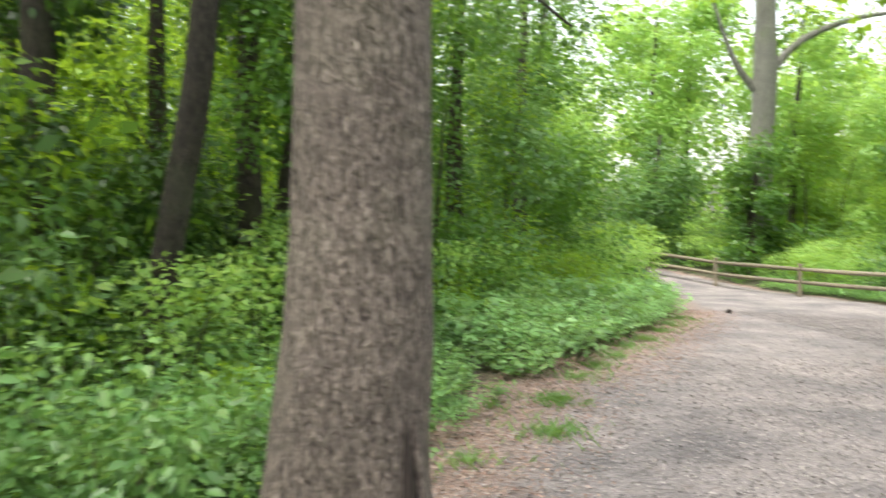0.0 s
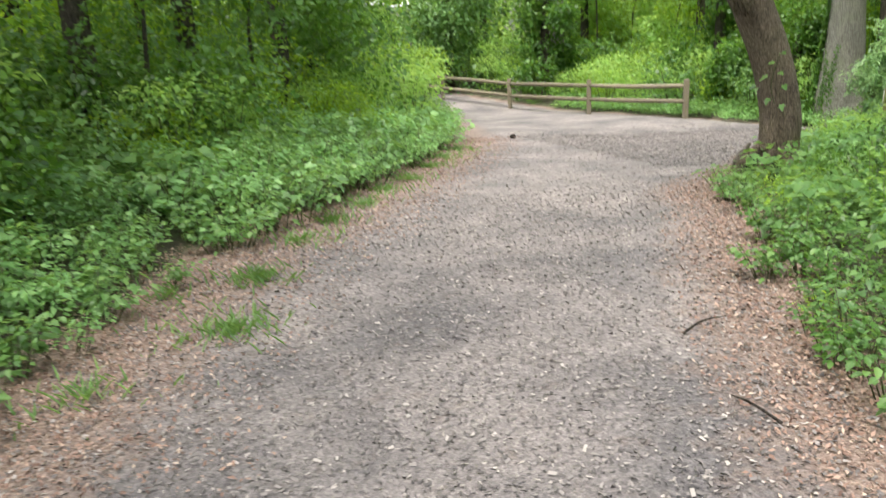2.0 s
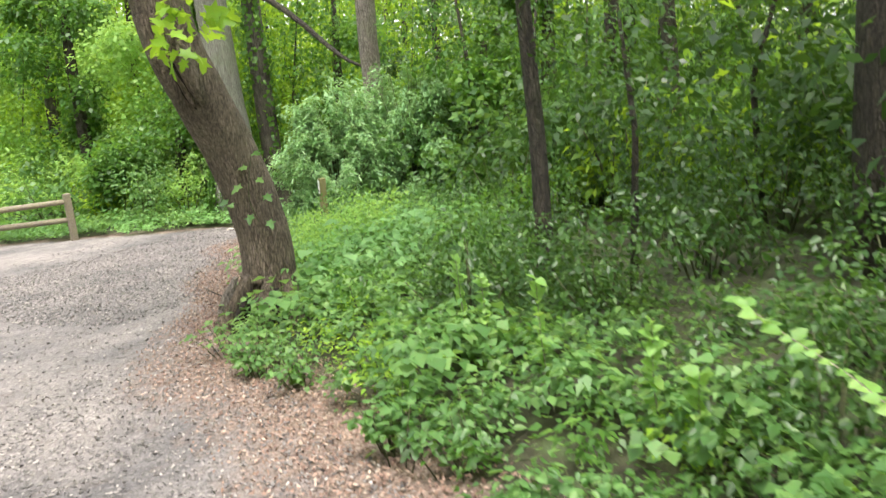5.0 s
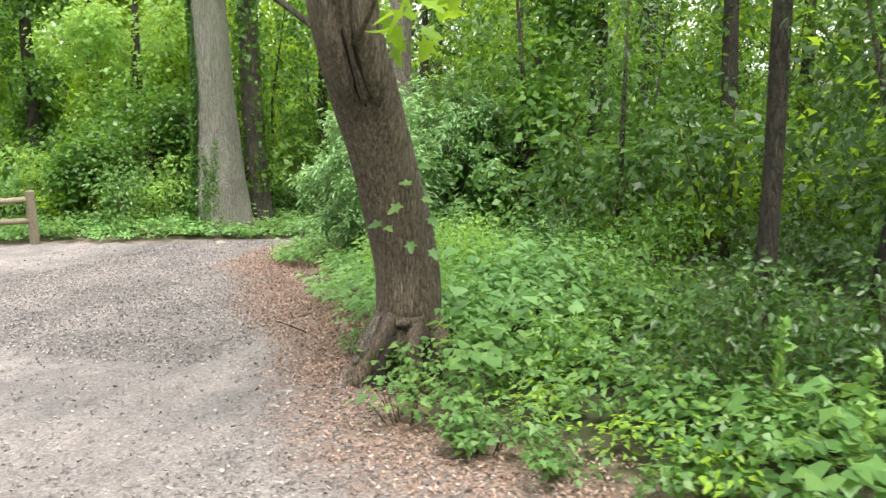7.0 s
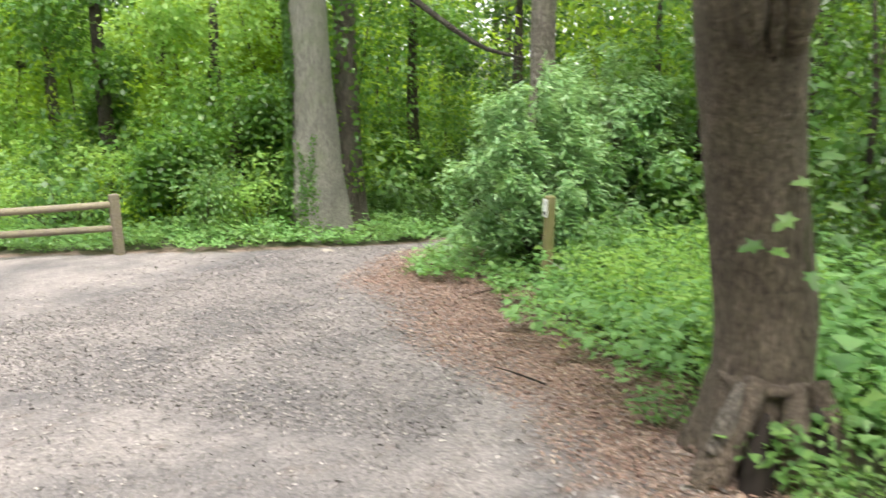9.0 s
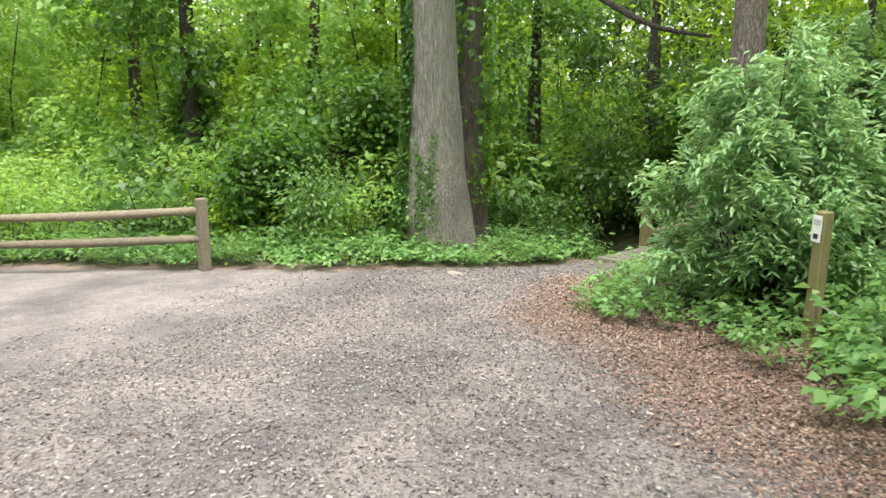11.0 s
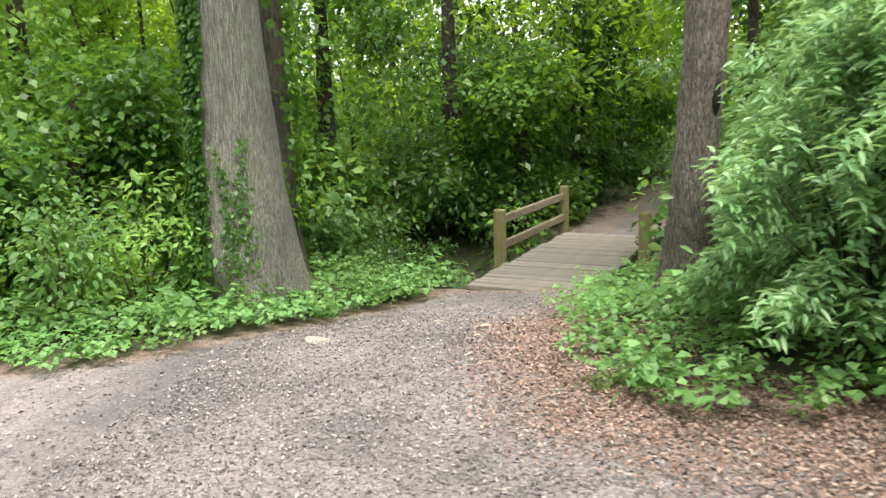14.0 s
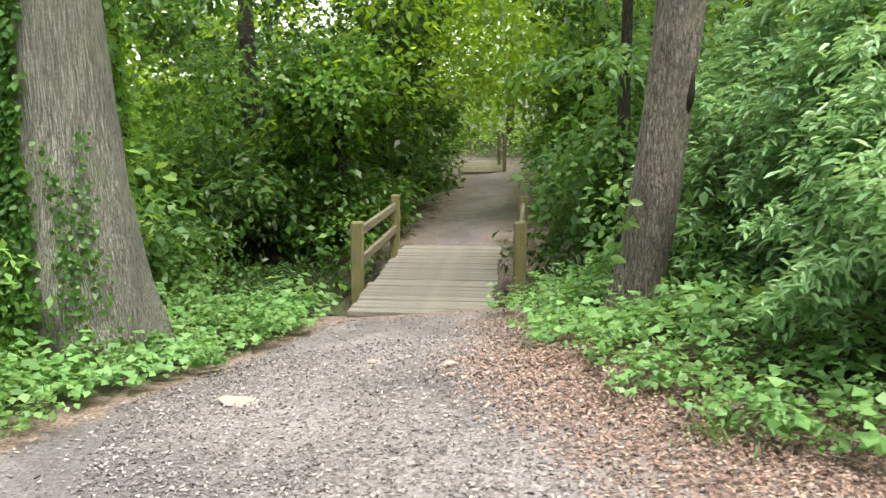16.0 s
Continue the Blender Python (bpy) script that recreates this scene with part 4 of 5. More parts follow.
# herbs along the edges
far_herbs = []
for x, y in scatter(0.27, -3.5, 17, -1.5, 24):
    d = off_path((x, y))[0]
    spill = -0.22 if 9.8 < x < 12.6 and 11 < y < 12.7 else -0.02
    if not spill < d < 2.3 or not free(x, y, 0.1, 0.5):
        continue
    if d > 1.0 and rr.random() < 0.3:
        continue
    if near_walk(x, y) > 7.5 and rr.random() < 0.62:
        continue
    kinds = (0, 0, 1, 1, 2, 2, 3, 4, 5)
    size = rr.uniform(0.55, 0.85) + 0.35 * min(d, 1.2)
    if beyond_fence(x, y) or (x > 10 and y > 14.4):
        size *= 0.85
    if x < 7 and y > 8 and y > 1.5 * x:
        size *= 1.35
    if near_walk(x, y) < 2.6:
        size *= 0.85
    if x > 10 and y > 13.8:
        kinds = (0, 4, 6, 6, 5)
    if x < 5 and y > 4.5 and y > 1.6 * x:
        kinds = (0, 1, 4, 6, 7, 7, 7)
    # thicket shade painted by dark-leaved herbs
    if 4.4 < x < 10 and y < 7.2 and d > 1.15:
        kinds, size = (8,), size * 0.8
    if 6.4 < x < 9.6 and 8 < y < 10.8:
        kinds, size = (1, 7, 7, 7, 6), size * 1.25
    if x > 8.5 and 10 < y < 12.7:
        size, kinds = size * 0.88, (0, 4, 6, 6, 6, 7, 5)
    far_herbs.append((near_walk(x, y), x, y, size, rr.choice(kinds), rr.uniform(0, 360)))
far_herbs.sort()
for _, x, y, size, k, turn in far_herbs[:300]:
    place(HERBS[k], x, y, turn, size)


def joined(name, label, category, protos, spots):
    """What cannot be counted: many plants as one object for each leaf material."""
    by = {}
    for x, y, size, k, turn in spots:
        me = [c for c in protos[k].children if c.name.split(".")[0] in ("leaves", "foliage", "crown")][0].data
        by.setdefault(me.materials[0].name, []).append((me, x, y, size, turn))
    for mat_name, items in by.items():
        chunks = []
        for me, x, y, size, turn in items:
            v = np.empty(len(me.vertices) * 3, np.float32)
            me.vertices.foreach_get("co", v)
            q = np.empty(len(me.loops), np.int32)
            me.loops.foreach_get("vertex_index", q)
            v, c, s = v.reshape(-1, 3) * size, math.cos(radians(turn)), math.sin(radians(turn))
            v = np.stack([v[:, 0] * c - v[:, 1] * s + x, v[:, 0] * s + v[:, 1] * c + y, v[:, 2] + float(ground_z(x, y))], 1)
            q = q.reshape(-1, 4)
            if len(q) * 13 == len(v) * 6:
                v = v.reshape(-1, 13, 3)[:, [0, 5, 2, 10]].reshape(-1, 3)
                q = np.arange(len(v)).reshape(-1, 4)
            elif len(q) * 3 == len(v):
                v = v.reshape(-1, 6, 3)[:, [0, 1, 3, 5]].reshape(-1, 3)
                q = np.arange(len(v)).reshape(-1, 4)
            chunks.append((v, q))
        v, q = merge(chunks)
        tagged(new(name, quads_mesh(name, v, q, bpy.data.materials[mat_name])), label, category, kind="stuff")


joined("herb_layer", "spreading layer of low green herbs on the woodland floor", "plants", HERBS, [h[1:] for h in far_herbs[300:]])

# bushes behind the herbs
spots = []
for x, y in scatter(0.86, -8, 26, -3, 36):
    d = off_path((x, y))[0]
    if d < 0.75 or d > 9 or not free(x, y, 0.55, 1.1):
        continue
    if d > 4.5 and rr.random() < 0.55 or (d < 3 and rr.random() < 0.15):
        continue
    if beyond_fence(x, y):
        if rr.random() < 0.2:
            continue
        size = rr.uniform(0.6, 1.1) + 0.08 * min(d, 6)
    else:
        size = min(0.5 + 0.27 * d, 1.6) * rr.uniform(0.65, 1.2)
    if 6.3 < x < 10 and 6.5 < y < 10.5:
        size = min(size, 0.75)
    if 4.4 < x < 9 and y < 6.8 and d > 1.0:
        size = min(size, 0.85) * 0.9
    if 10.5 < x < 14 and 14 < y < 15.2 or math.hypot(x - 10.55, y - 10.95) < 1.15:
        continue
    w = rr.random()
    k = (1 if w < 0.35 else 0 if w < 0.7 else 2 if w < 0.88 else 3)
    # lighter kinds past the fence, so their colour carries the sunshine
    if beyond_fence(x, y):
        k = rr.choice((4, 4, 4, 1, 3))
    # dark bushes by the trail and in the thicket carry shade as colour
    if x > 14.5 and y < 15:
        k = rr.choice((2, 2, 0))
    if 10 < x < 20 and y > 16:
        k = rr.choice((3, 4, 4, 1))
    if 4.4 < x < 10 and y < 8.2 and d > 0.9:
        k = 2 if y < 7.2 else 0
    if x < 4 and 6 < y < 17 and d < 3:
        k = rr.choice((1, 4, 4, 4, 3))
    spots.append((near_walk(x, y), x, y, size, k, rr.uniform(0, 360)))
for x, y, size in ((6.95, 8.75, 0.5), (7.45, 9.1, 0.55), (8.0, 9.5, 0.6), (8.5, 9.85, 0.55), (7.8, 8.8, 0.65), (8.6, 9.2, 0.7), (4.3, 15.6, 1.1), (4.7, 17.2, 1.3), (4.9, 19.0, 1.5), (5.3, 21.2, 1.5), (5.6, 23.6, 1.6), (5.4, 26.0, 1.6)):
    spots.append((3.0, x, y, size, 4 if y < 20 else 3, x * 90))
spots.sort()
for near, x, y, size, k, turn in spots[:280]:
    place(FINE[k] if near < 5.2 else BUSHES[k], x, y, turn, size, 0.05)
joined("bush_layer", "continuous green bushes of the wood", "bushes", BUSHES, [s[1:] for s in spots[280:]])

# saplings
for x, y in scatter(2.1, -9, 26, -3, 34):
    d = off_path((x, y))[0]
    if d < 1.9 or d > 12 or not free(x, y, 1.0, 1.2) or (beyond_fence(x, y) and d < 4):
        continue
    if 6.3 < x < 10.5 and 6.3 < y < 11 and d < 3.0:
        continue
    if 10 < x < 13 and 14 < y < 17.5:
        continue
    k = rr.randrange(3)
    if x > 14:
        k = rr.choice((2, 0))
    if 9 < x < 24 and y > 15.5:
        k = 1
    # dark saplings deepen the painted thicket shade
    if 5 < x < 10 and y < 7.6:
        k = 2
    place(SAPLINGS[k], x, y, rr.uniform(0, 360), rr.uniform(0.8, 1.25), 0.05)

# woodland trees
for x, y in scatter(3.9, -16, 36, -8, 50):
    d = off_path((x, y))[0]
    if d < 3.6 or not free(x, y, 1.2, 1.2):
        continue
    if beyond_fence(x, y) and (d < 6 or rr.random() < 0.9) or (9 < x < 28 and 14 < y < 34) or (x < 6 and y > 5 and d < 9):
        continue
    if 6 < x < 12 and 5 < y < 11 and d < 4:
        continue
    k = rr.choice((0, 1, 2, 3, 3, 0))
    if x > 14 and y < 16:
        k = rr.choice((2, 4, 4, 1))
    place(TREES[k], x, y, rr.uniform(0, 360), rr.uniform(0.8, 1.2), 0.05)

# trees added only to cast shade on the thicket and the wood behind the first trunk
for x, y, k, turn, size in ((8.9, 3.6, 4, 20, 1.1), (7.4, 0.6, 4, 140, 1.2), (7.6, 4.6, 4, 75, 1.0), (-4.2, 5.4, 4, 10, 1.1), (-4.8, 2.2, 4, 90, 1.2)):
    place(TREES[k], x, y, turn, size, 0.05)
for x, y, size, k in ((-1.25, 3.75, 0.95, 1), (-1.75, 3.3, 1.0, 1), (-0.95, 4.5, 0.7, 1)):
    place(FINE[k], x, y, x * 200, size, 0.05)

# upright sprigs and one arching twig in front of the thicket
def sprig(points, r0, leaf, name, label, seed):
    r = np.random.default_rng(seed)
    p, _ = refine(points, [1] * len(points), 24)
    root = tagged(new(name), label, "plant")
    root.location = p[0]
    p = p - p[0]
    part("stem", limb("stem", p, np.linspace(r0, r0 * 0.3, len(p)), STEM_PALE, 6, 0.05, seed), root)
    at = np.repeat(p[7:], 2, 0)
    n = len(at)
    way = np.repeat(np.gradient(p, axis=0)[7:], 2, 0)
    way /= np.linalg.norm(way, axis=1, keepdims=True)
    out = np.cross(way, (0.2, 0.1, 1.0)) * np.where(np.arange(n) % 2, 1, -1)[:, None]
    out += r.normal(size=(n, 3)) * 0.35 + way * 0.4
    v, q = leaves_data(at, out, np.tile((-0.3, -0.2, 0.9), (n, 1)) + r.normal(size=(n, 3)) * 0.2, leaf * r.uniform(0.6, 1.2, n), BROAD)
    part("leaves", quads_mesh("leaves", v, q, LEAF_SUNLIT), root)


def from_ground(x, y, *rest):
    return [(x, y, float(ground_z(x, y)) - 0.02), *rest]


sprig(from_ground(3.93, 4.22, (4.0, 4.39, 0.34), (4.15, 4.53, 0.44), (4.27, 4.72, 0.51), (4.37, 4.87, 0.57)), 0.0035, 0.05, "twig", "pale arching twig with rounded leaves", 401)
for k, (x, y, top) in enumerate(((5.03, 5.75, 0.66), (4.77, 5.2, 0.56), (5.3, 6.15, 0.6), (5.6, 6.45, 0.62), (4.6, 5.0, 0.46))):
    z = float(ground_z(x, y))
    sprig(from_ground(x, y, (x - 0.03, y + 0.03, z + top * 0.5), (x - 0.08, y + 0.02, z + top)), 0.004, 0.055, "sprig", "upright pale green leafy sprig", 410 + k)

# ---- the pale shrub beside the sign post ----
shrub = tagged(new("shrub"), "rounded pale green shrub with narrow layered leaves", "bush")
shrub.location = (10.5, 11.1, float(ground_z(10.5, 11.1)))
shrub.scale = (0.66, 0.66, 0.98)
r3, rr3 = np.random.default_rng(61), random.Random(61)
tubes, chunks = [], []
for k in range(84):
    a, reach = rr3.uniform(0, 6.28), rr3.uniform(0.15, 1.12)
    h = 0.22 + 1.95 * math.sqrt(max(0, 1 - (reach / 1.2) ** 2)) * rr3.uniform(0.12 if reach > 0.6 else 0.5, 1.0)
    tip = np.array((math.cos(a) * reach, math.sin(a) * reach, h))
    mid = np.array((tip[0] * 0.45, tip[1] * 0.45, h * 0.62))
    tubes.append(tube_data([(tip[0] * 0.08, tip[1] * 0.08, -0.05), mid, tip], [0.014, 0.009, 0.003], 5, 0, k))
    for j in range(7):
        f = 0.45 + 0.55 * j / 6
        c = mid * (1 - f) + tip * f if f > 0.5 else mid
        out = np.array((math.cos(a + rr3.uniform(-1, 1)), math.sin(a + rr3.uniform(-1, 1)), 0.0))
        m = 32
        s = r3.random(m)
        side = np.cross(out, (0, 0, 1))
        at = c + out * (0.02 + 0.30 * s[:, None]) + np.array((0, 0, -0.09)) * s[:, None] ** 2 + r3.normal(size=(m, 3)) * 0.035
        ax = out * 0.7 + side * np.where(np.arange(m) % 2, 1, -1)[:, None] * 0.8 + r3.normal(size=(m, 3)) * 0.25
        up = np.tile((0, 0, 1.0), (m, 1)) + r3.normal(size=(m, 3)) * 0.25
        chunks.append(leaves_data(at, ax, up, 0.102 * r3.uniform(0.7, 1.25, m), LANCE))
tagged(part("stalk", join_tubes("stalk", tubes, STEM), shrub), kind="stuff")
v, q = merge(chunks)
part("leaves", quads_mesh("leaves", v, q, LEAF_PALE), shrub)
for x, y, turn, wide, tall in ((11.6, 10.55, 130, 0.75, 1.05), (12.8, 10.5, 220, 0.8, 1.1)):
    other = copy_thing(shrub, pose(x, y, float(ground_z(x, y)), 0, 0, turn))
    other.scale = (wide, wide, tall)
    tagged(other, "tall pale green shrub with drooping narrow leaves", "bush")

# ---- the rail fence ----
fence = tagged(new("fence"), "weathered two-rail split timber fence along the path", "fence")
fz = [float(ground_z(x, y)) for x, y in FENCE]
post_me = box_mesh("post", (0.13, 0.11, 1.0), TIMBER_FENCE, 0.012, 0.006, 3)
post_me.transform(Matrix.Translation((0, 0, 0.32)))
for i, (x, y) in enumerate(FENCE):
    p = part("post", post_me, fence)
    p.matrix_basis = pose(x, y, fz[i], 0, rr.uniform(-1.5, 1.5), rr.uniform(-8, 8) + 70)
for i in range(len(FENCE) - 1):
    (xa, ya), (xb, yb) = FENCE[i], FENCE[i + 1]
    for h in (0.36, 0.68):
        sag = rr.uniform(-0.02, 0.02)
        pts = [(xa, ya, fz[i] + h), ((xa + xb) / 2, (ya + yb) / 2, (fz[i] + fz[i + 1]) / 2 + h + sag), (xb, yb, fz[i + 1] + h)]
        part("rail", limb("rail", pts, [0.045, 0.055, 0.045], TIMBER_FENCE, 7, 0.12, i * 3, 8), fence)

# ---- the sign post with its wire ----
gz_sign = float(ground_z(9.6, 10.63))
sign = tagged(new("sign_post"), "mossy square timber post with a small white marker plate", "post")
sign.matrix_world = pose(9.6, 10.63, gz_sign, 1.0, 2.0, -38)
sp = box_mesh("post", (0.078, 0.078, 1.15), TIMBER_POST, 0.008, 0.003, 6)
sp.transform(Matrix.Translation((0, 0, 0.30)))
part("post", sp, sign)
plate = part("plate", box_mesh("plate", (0.006, 0.07, 0.16), WHITE_PLATE, 0.001), sign, "white rectangular marker plate")
plate.matrix_basis = pose(-0.0425, 0.008, 0.77)
mark = part("mark", box_mesh("mark", (0.003, 0.034, 0.03), BLACK_MARK, 0.0005), plate, "small black print")
mark.matrix_basis = pose(-0.0045, 0, -0.045)
for k in range(3):
    bar = part("print_bar", box_mesh("print_bar", (0.002, 0.05, 0.004), STEEL, 0.0005), plate)
    bar.matrix_basis = pose(-0.004, 0, 0.055 - 0.013 * k)
wire = tagged(new("wire", limb("wire", [(9.55, 10.60, gz_sign + 0.32), (9.2, 10.1, gz_sign + 0.20), (8.7, 9.6, gz_sign + 0.13), (8.2, 9.0, gz_sign + 0.2)], [0.004] * 4, STEEL, 6, 0, 1, 16)), "thin dull wire strung from the post", "wire")

# ---- the footbridge ----
deck_z = -1.452
bridge = tagged(new("footbridge"), "low grey plank footbridge with mossy post-and-rail sides", "bridge")
bridge.matrix_world = pose(BRIDGE_AT[0], BRIDGE_AT[1], deck_z, 0, 1.4, math.degrees(math.atan2(BRIDGE_ALONG[1], BRIDGE_ALONG[0])))
DECK = 3.35
for s in (-0.5, 0.5):
    b = part("beam", box_mesh("beam", (DECK, 0.12, 0.22), TIMBER_DECK, 0.01, 0.004), bridge)
    b.matrix_basis = pose(DECK / 2, s, -0.16)
for k, (x, y) in enumerate(((1.38, 0.80), (3.75, 0.82), (1.5, -0.84), (3.75, -0.84))):
    me = box_mesh("post", (0.115, 0.125, 1.25), TIMBER_POST, 0.014, 0.006, k)
    p = part("post", me, bridge)
    p.matrix_basis = pose(x, y, -0.07, rr.uniform(-1.5, 1.5), rr.uniform(-1.5, 1.5), 3)
for s, (x0, x1) in ((0.81, (1.38, 3.75)), (-0.84, (1.5, 3.75))):
    for h in (0.12, 0.42):
        rail = part("rail", box_mesh("rail", (x1 - x0 - 0.10, 0.045, 0.10), TIMBER_FENCE, 0.01, 0.005, 9), bridge)
        rail.matrix_basis = pose((x0 + x1) / 2, s, h, 0, rr.uniform(-0.5, 0.5), 0)
plank_mes = [box_mesh("plank", (0.137, 1.22, 0.045), TIMBER_DECK, 0.003, 0.0012, i) for i in range(4)]
for k in range(int(DECK / 0.1405)):
    p = part("plank", plank_mes[k % 4], bridge)
    p.matrix_basis = pose(0.07 + k * 0.1405, rr.uniform(-0.025, 0.025), -0.025 + rr.uniform(-0.004, 0.004), 0, rr.uniform(-0.5, 0.5), rr.uniform(-0.5, 0.5))

# the next boardwalk, at the far end of the trail
end_z = float(ground_z(26.0, 9.45)) + 0.06
walkway = tagged(new("boardwalk"), "short pale boardwalk with a timber side rail", "boardwalk")
walkway.matrix_world = pose(26.0, 9.45, end_z, 0, 0, -10)
for k in range(12):
    p = part("plank", box_mesh("plank", (0.19, 1.2, 0.05), TIMBER_FENCE, 0.004, 0.002, k), walkway)
    p.matrix_basis = pose(0.1 + 0.2 * k, 0.1, 0)
for x in (0.0, 1.6):
    p = part("post", box_mesh("post", (0.09, 0.09, 1.0), TIMBER_FENCE, 0.01, 0.003, 2), walkway)
    p.matrix_basis = pose(x, -0.32, 0.4)
for h in (0.42, 0.8):
    p = part("rail", box_mesh("rail", (1.5, 0.05, 0.09), TIMBER_FENCE, 0.008, 0.003, 2), walkway)
    p.matrix_basis = pose(0.8, -0.32, h)

# ---- dead leaves, gravel chips, stones, sticks and grass tufts ----
def flakes(n, box, want, size, seed, curl):
    r = np.random.default_rng(seed)
    xy = np.stack([r.uniform(box[0], box[1], n), r.uniform(box[2], box[3], n)], 1)
    xy = xy[r.random(n) < want(xy)]
    m = len(xy)
    a = r.random(m) * 6.28
    at = np.column_stack([xy, ground_z(xy[:, 0], xy[:, 1]) + 0.012 + 0.012 * r.random(m) + 0.06 * smooth(off_path(xy), 0.1, 1.2)])
    ax = np.stack([np.cos(a), np.sin(a), r.normal(size=m) * curl], 1)
    up = np.stack([r.normal(size=m) * curl, r.normal(size=m) * curl, np.ones(m)], 1)
    return leaves_data(at, ax, up, size * r.uniform(0.5, 1.4, m), OVATE, 0.5 * curl, 0.3 * curl, True)


def near_edges(xy):
    d = off_path(xy)
    wr = litter_width(xy[:, 0], xy[:, 1])
    right, left = to_line(xy, np.array(RIGHT_EDGE)), to_line(xy, np.array(LEFT_EDGE))
    p = np.maximum(1 - right / (wr * 1.5), 0.8 * (1 - left / 1.2))
    return np.clip(p, 0, 1) * (d < 0.4) * 1.2


v, q = merge([flakes(420000, (0, 14, 2, 15), near_edges, 0.023, 1, 0.5), flakes(130000, (6, 12, 9, 13.5), near_edges, 0.023, 2, 0.5)])
tagged(new("leaf_litter", quads_mesh("leaf_litter", v, q, LITTER)), "brown and tan dead leaves along the path edges", "leaf litter", kind="stuff")


def chips(n, box, size, seed):
    """Loose angular flakes, one tilted quad each."""
    r = np.random.default_rng(seed)
    xy = np.stack([r.uniform(box[0], box[1], n), r.uniform(box[2], box[3], n)], 1)
    xy = xy[off_path(xy) < 0.0]
    m = len(xy)
    z = ground_z(xy[:, 0], xy[:, 1]) + 0.006 + 0.008 * r.random(m)
    a, long, wide = r.random(m) * 6.28, size * r.uniform(0.4, 1.6, m), size * r.uniform(0.25, 0.7, m)
    ca, sa = np.cos(a), np.sin(a)
    out = np.zeros((m, 4, 3))
    for k, (i, j) in enumerate(((-1, -0.6), (0.8, -1), (1, 0.7), (-0.7, 1))):
        out[:, k, 0] = xy[:, 0] + ca * i * long - sa * j * wide
        out[:, k, 1] = xy[:, 1] + sa * i * long + ca * j * wide
        out[:, k, 2] = z + r.normal(size=m) * 0.004
    return out.reshape(-1, 3), np.arange(m * 4).reshape(-1, 4)


v, q = merge([chips(70000, (0, 14, 1.5, 16), 0.011, 3), chips(50000, (0, 9, 2, 9), 0.009, 4), chips(60000, (6, 13, 10, 15), 0.009, 5)])
tagged(new("gravel_chips", quads_mesh("gravel_chips", v, q, CHIPS)), "loose pale gravel chips and wood flakes on the path", "gravel", kind="stuff")


def grass_tuft(x, y, spread, count, seed):
    r = np.random.default_rng(seed)
    a, b = r.random(count) * 6.28, r.random(count) * 6.28
    rad = spread * np.abs(r.normal(size=count))
    at = np.stack([rad * np.cos(a), rad * np.sin(a), np.zeros(count)], 1)
    ax = np.stack([np.cos(b) * 0.5, np.sin(b) * 0.5, np.ones(count)], 1)
    up = np.stack([np.cos(b), np.sin(b), np.zeros(count)], 1)
    v, q = leaves_data(at, ax, up, 0.075 * r.uniform(0.4, 1.6, count), [(0, 0), (0.3, 0.06), (0.65, 0.045), (1, 0)], 0.2, -0.35)
    ob = tagged(new("grass_tuft", quads_mesh("grass_tuft", v, q, LEAF_HERB)), "short bright green grass tuft beside the path", "grass", "grass tufts", "stuff")
    ob.location = (x, y, float(ground_z(x, y)))


for k, (x, y, spread, n) in enumerate(((1.17, 6.66, 0.13, 240), (0.98, 5.78, 0.17, 260), (0.62, 6.5, 0.2, 110), (1.5, 7.5, 0.2, 150), (1.85, 8.2, 0.22, 170), (2.2, 8.9, 0.2, 170), (2.6, 9.7, 0.22, 180), (3.0, 10.4, 0.22, 180), (3.5, 11.4, 0.25, 190), (3.95, 12.3, 0.25, 190), (4.4, 13.2, 0.25, 190), (0.35, 5.2, 0.2, 90), (6.1, 8.3, 0.12, 90), (10.4, 12.3, 0.14, 90))):
    grass_tuft(x, y, spread, n, 200 + k)


def stone(x, y, size, mat, label, seed):
    bm = bmesh.new()
    bmesh.ops.create_icosphere(bm, subdivisions=2, radius=1.0)
    for v in bm.verts:
        v.co = Vector((v.co.x * size[0], v.co.y * size[1], v.co.z * size[2])) * (1 + 0.3 * noise.noise(v.co * 1.5 + Vector((seed, 0, 0))))
    me = bpy.data.meshes.new("stone")
    bm.to_mesh(me)
    bm.free()
    me.materials.append(mat)
    ob = tagged(new("stone", me), label, "stone", "loose stones")
    ob.matrix_world = pose(x, y, float(ground_z(x, y)) + size[2] * 0.5, 0, 0, seed * 50)


stone(11.7, 14.36, (0.17, 0.08, 0.009), STONE, "flat pale stone set in the gravel", 1)
stone(11.92, 13.18, (0.05, 0.035, 0.018), STONE, "small pale stone on the path", 2)
stone(9.06, 12.45, (0.03, 0.022, 0.012), STONE, "small pale stone on the path", 3)
stone(5.83, 14.65, (0.06, 0.05, 0.05), HOLLOW, "small dark lump on the gravel", 4)
stone(12.3, 13.6, (0.04, 0.03, 0.014), STONE, "small pale stone on the path", 5)
for k, (x, y, turn, ln) in enumerate(((3.05, 4.9, 20, 0.3), (7.0, 9.75, 70, 0.4), (9.2, 11.3, -30, 0.5), (2.9, 4.0, 100, 0.25))):
    z = float(ground_z(x, y)) + 0.015
    c, q = math.cos(radians(turn)) * ln, math.sin(radians(turn)) * ln
    tagged(new("stick", limb("stick", [(x, y, z), (x + c * 0.5, y + q * 0.5 + 0.02, z + 0.012), (x + c, y + q, z + 0.004)], [0.007, 0.006, 0.003], BARK_DARK, 6, 0.1, k, 8)), "short dry stick lying on dead leaves", "stick", "fallen sticks")

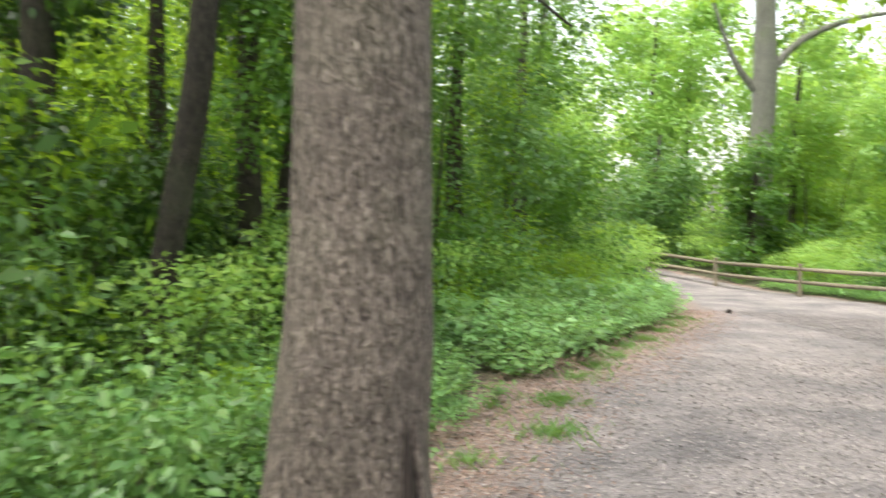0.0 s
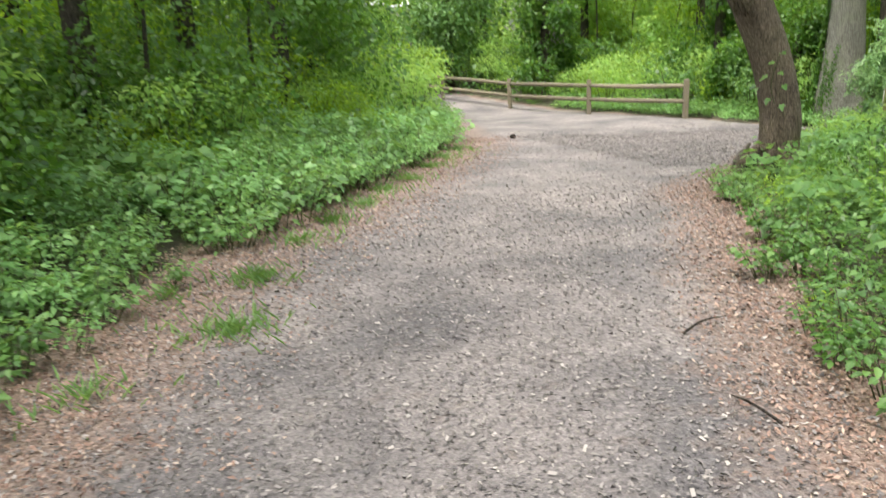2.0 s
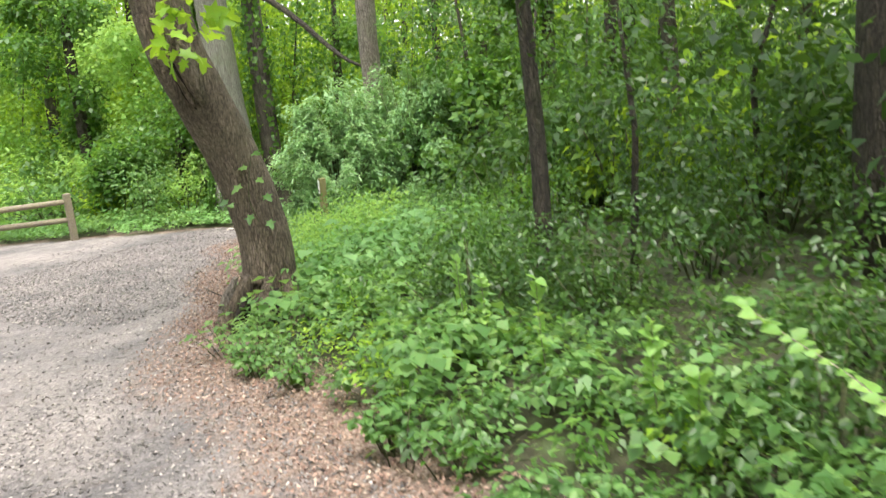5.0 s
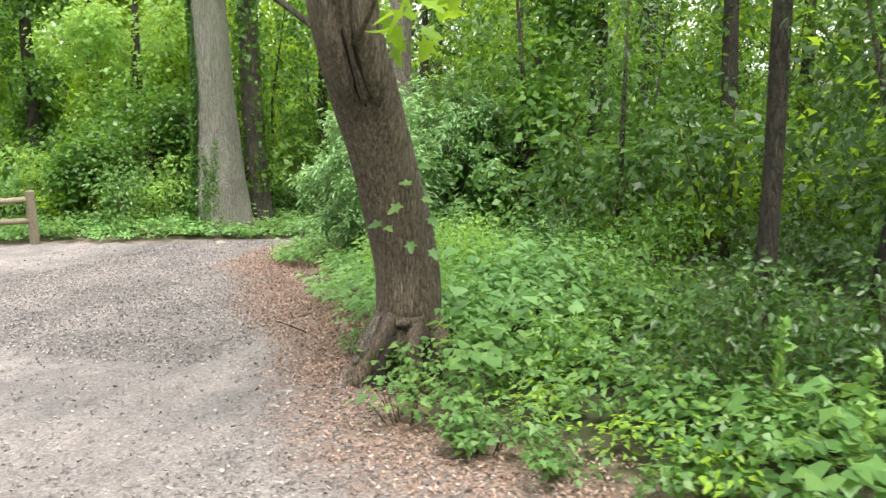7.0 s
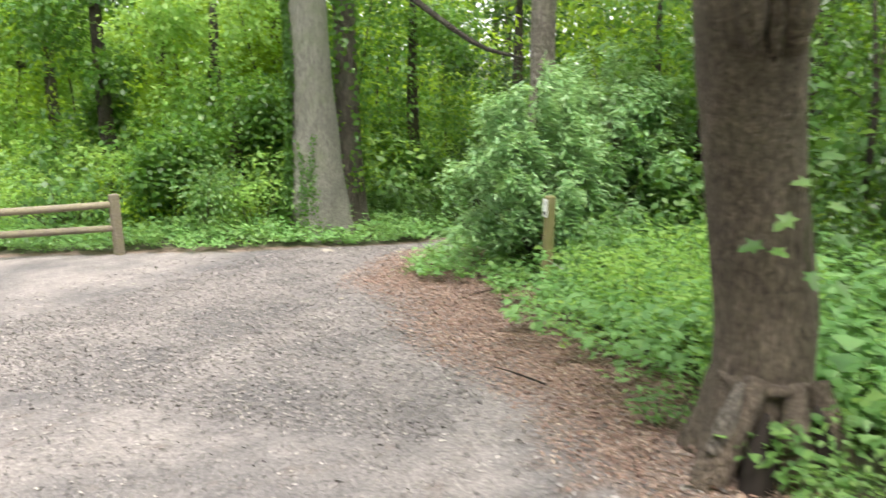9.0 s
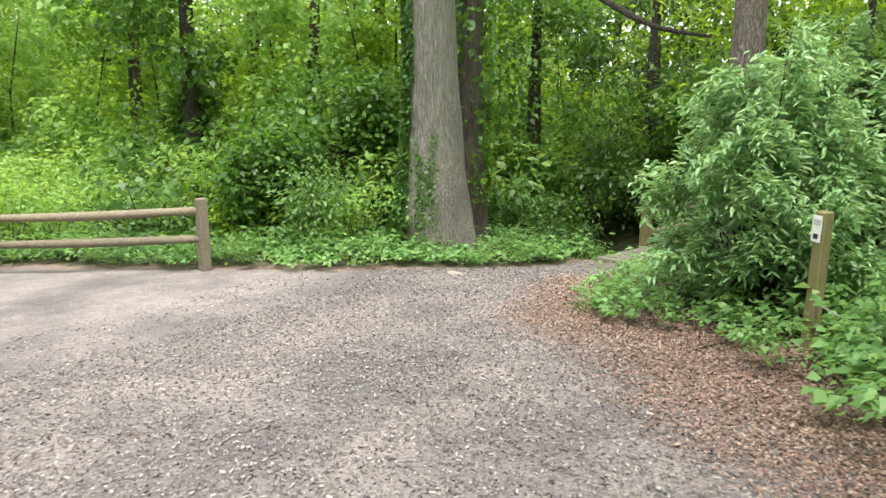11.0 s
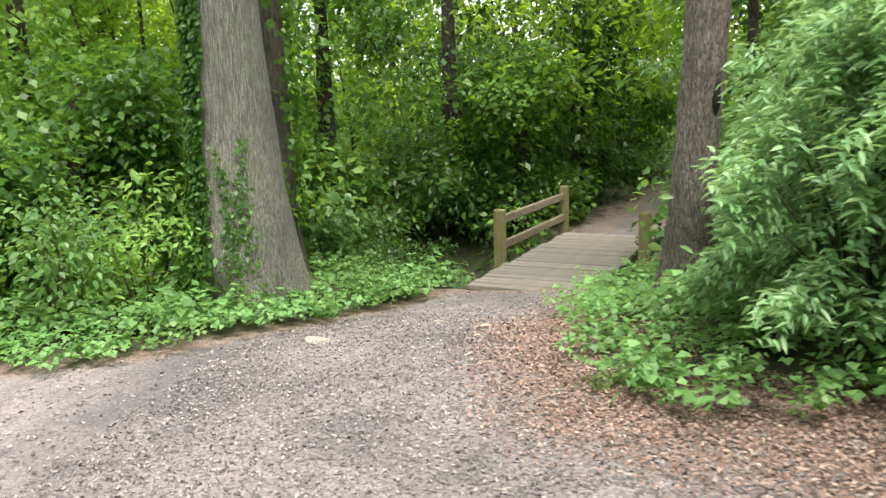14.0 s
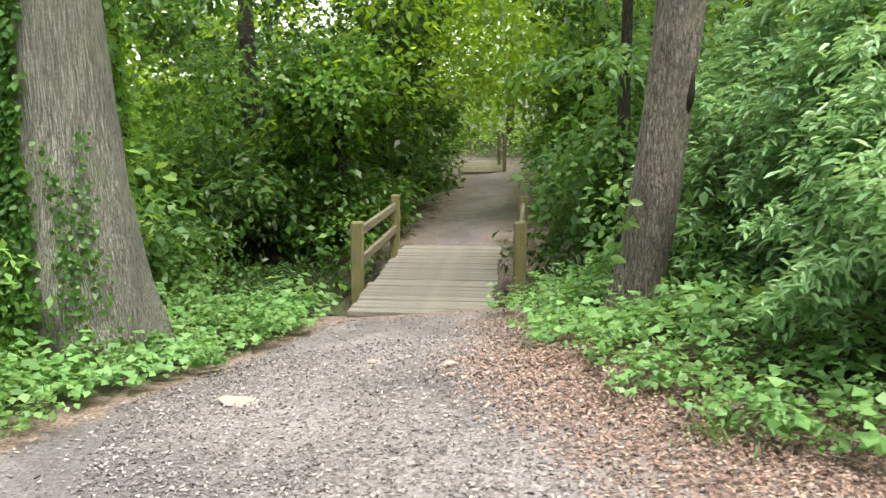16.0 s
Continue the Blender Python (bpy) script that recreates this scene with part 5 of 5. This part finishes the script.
# ---- deep woods all round, too far to count ----
r5 = np.random.default_rng(9)
woods = {}
for x, y in scatter(2.3, -24, 46, -10, 62):
    d = off_path((x, y))[0]
    if d < 7.5 or not free(x, y, 1.5, 1.4):
        continue
    if beyond_fence(x, y) and d < 13 or (26 < x < 34 and 5 < y < 12):
        continue
    far = max(0.0, near_walk(x, y) - 14)
    if far > 22 and rr.random() < 0.5:
        continue
    w = rr.random()
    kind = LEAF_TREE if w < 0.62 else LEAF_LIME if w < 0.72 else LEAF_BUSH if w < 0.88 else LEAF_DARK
    # more dark leaf colour around the trail, for its shade
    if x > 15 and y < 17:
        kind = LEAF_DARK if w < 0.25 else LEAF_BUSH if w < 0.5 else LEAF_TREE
    # brighter leaf colours stand in for sunlight on the open side
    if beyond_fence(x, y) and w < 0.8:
        kind = LEAF_LIME if w < 0.12 else LEAF_SUNLIT if w < 0.6 else LEAF_TREE
    if 8 < x < 30 and 16 < y < 40 and w < 0.85:
        kind = LEAF_LIME if w < 0.25 else LEAF_TREE
    z = float(ground_z(x, y))
    for h in (0.5, 1.9, 3.6, 5.6, 7.8, 10.2, 12.6):
        if rr.random() < 0.12 + 0.03 * h or (h > 5 and 6 < x < 30 and 16 < y < 46 and rr.random() < 0.4):
            continue
        c = (x + rr.uniform(-1, 1), y + rr.uniform(-1, 1), z + h + rr.uniform(-0.4, 0.4))
        woods.setdefault(kind.name, []).append(spray(r5, 100, c, (1.7, 1.7, 1.15), 0.21 + 0.007 * far, BROAD, 0.2))
for name, chunks in woods.items():
    v, q = merge(chunks)
    tagged(new("far_woods", quads_mesh("far_woods", v, q, bpy.data.materials[name])), "dense green foliage of the surrounding woods", "woods", kind="stuff")

# foliage that closes over the trail behind the bridge
arch = []
for k in range(240):
    t = rr.random()
    i = min(int(t * 4), 3)
    f = t * 4 - i
    cx, cy = TRAIL[i] * (1 - f) + TRAIL[i + 1] * f
    if cx < 17.5 or cx > 27:
        continue
    side = rr.uniform(-2.6, 2.6)
    h = rr.uniform(2.0, 4.6) if abs(side) < 1.3 else rr.uniform(0.3, 4.6)
    c = (cx + 0.3 * side, cy + 0.95 * side, float(ground_z(cx, cy)) + h)
    arch.append(spray(r5, 80, c, (0.9, 0.9, 0.6), 0.15, OVATE, 0.2))
# unseen leaf clumps added overhead to keep sky light off the trail
high = []
for k in range(45):
    cx, cy = rr.uniform(16.5, 25), rr.uniform(6.5, 15.5)
    high.append(spray(r5, 70, (cx, cy, float(ground_z(cx, cy)) + rr.uniform(5, 9)), (1.5, 1.5, 0.8), 0.24, BROAD, 0.2))
v, q = merge(high)
tagged(new("high_canopy", quads_mesh("high_canopy", v, q, LEAF_TREE)), "green leaf canopy added high over the trail for shade", "foliage", kind="stuff")
# far glade: its sunlight is painted as pale leaf colour
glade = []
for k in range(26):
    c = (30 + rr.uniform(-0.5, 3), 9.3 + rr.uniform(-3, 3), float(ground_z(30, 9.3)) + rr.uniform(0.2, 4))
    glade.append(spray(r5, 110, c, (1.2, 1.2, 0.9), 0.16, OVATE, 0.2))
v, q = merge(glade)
tagged(new("glade_bushes", quads_mesh("glade_bushes", v, q, LEAF_SUNLIT)), "green bushes in a glade past the trail, sunlight in their colour", "foliage", kind="stuff")
v, q = merge(arch)
tagged(new("trail_canopy", quads_mesh("trail_canopy", v, q, LEAF_TREE)), "overhanging foliage closing over the woodland trail", "foliage", kind="stuff")

drop_protos()
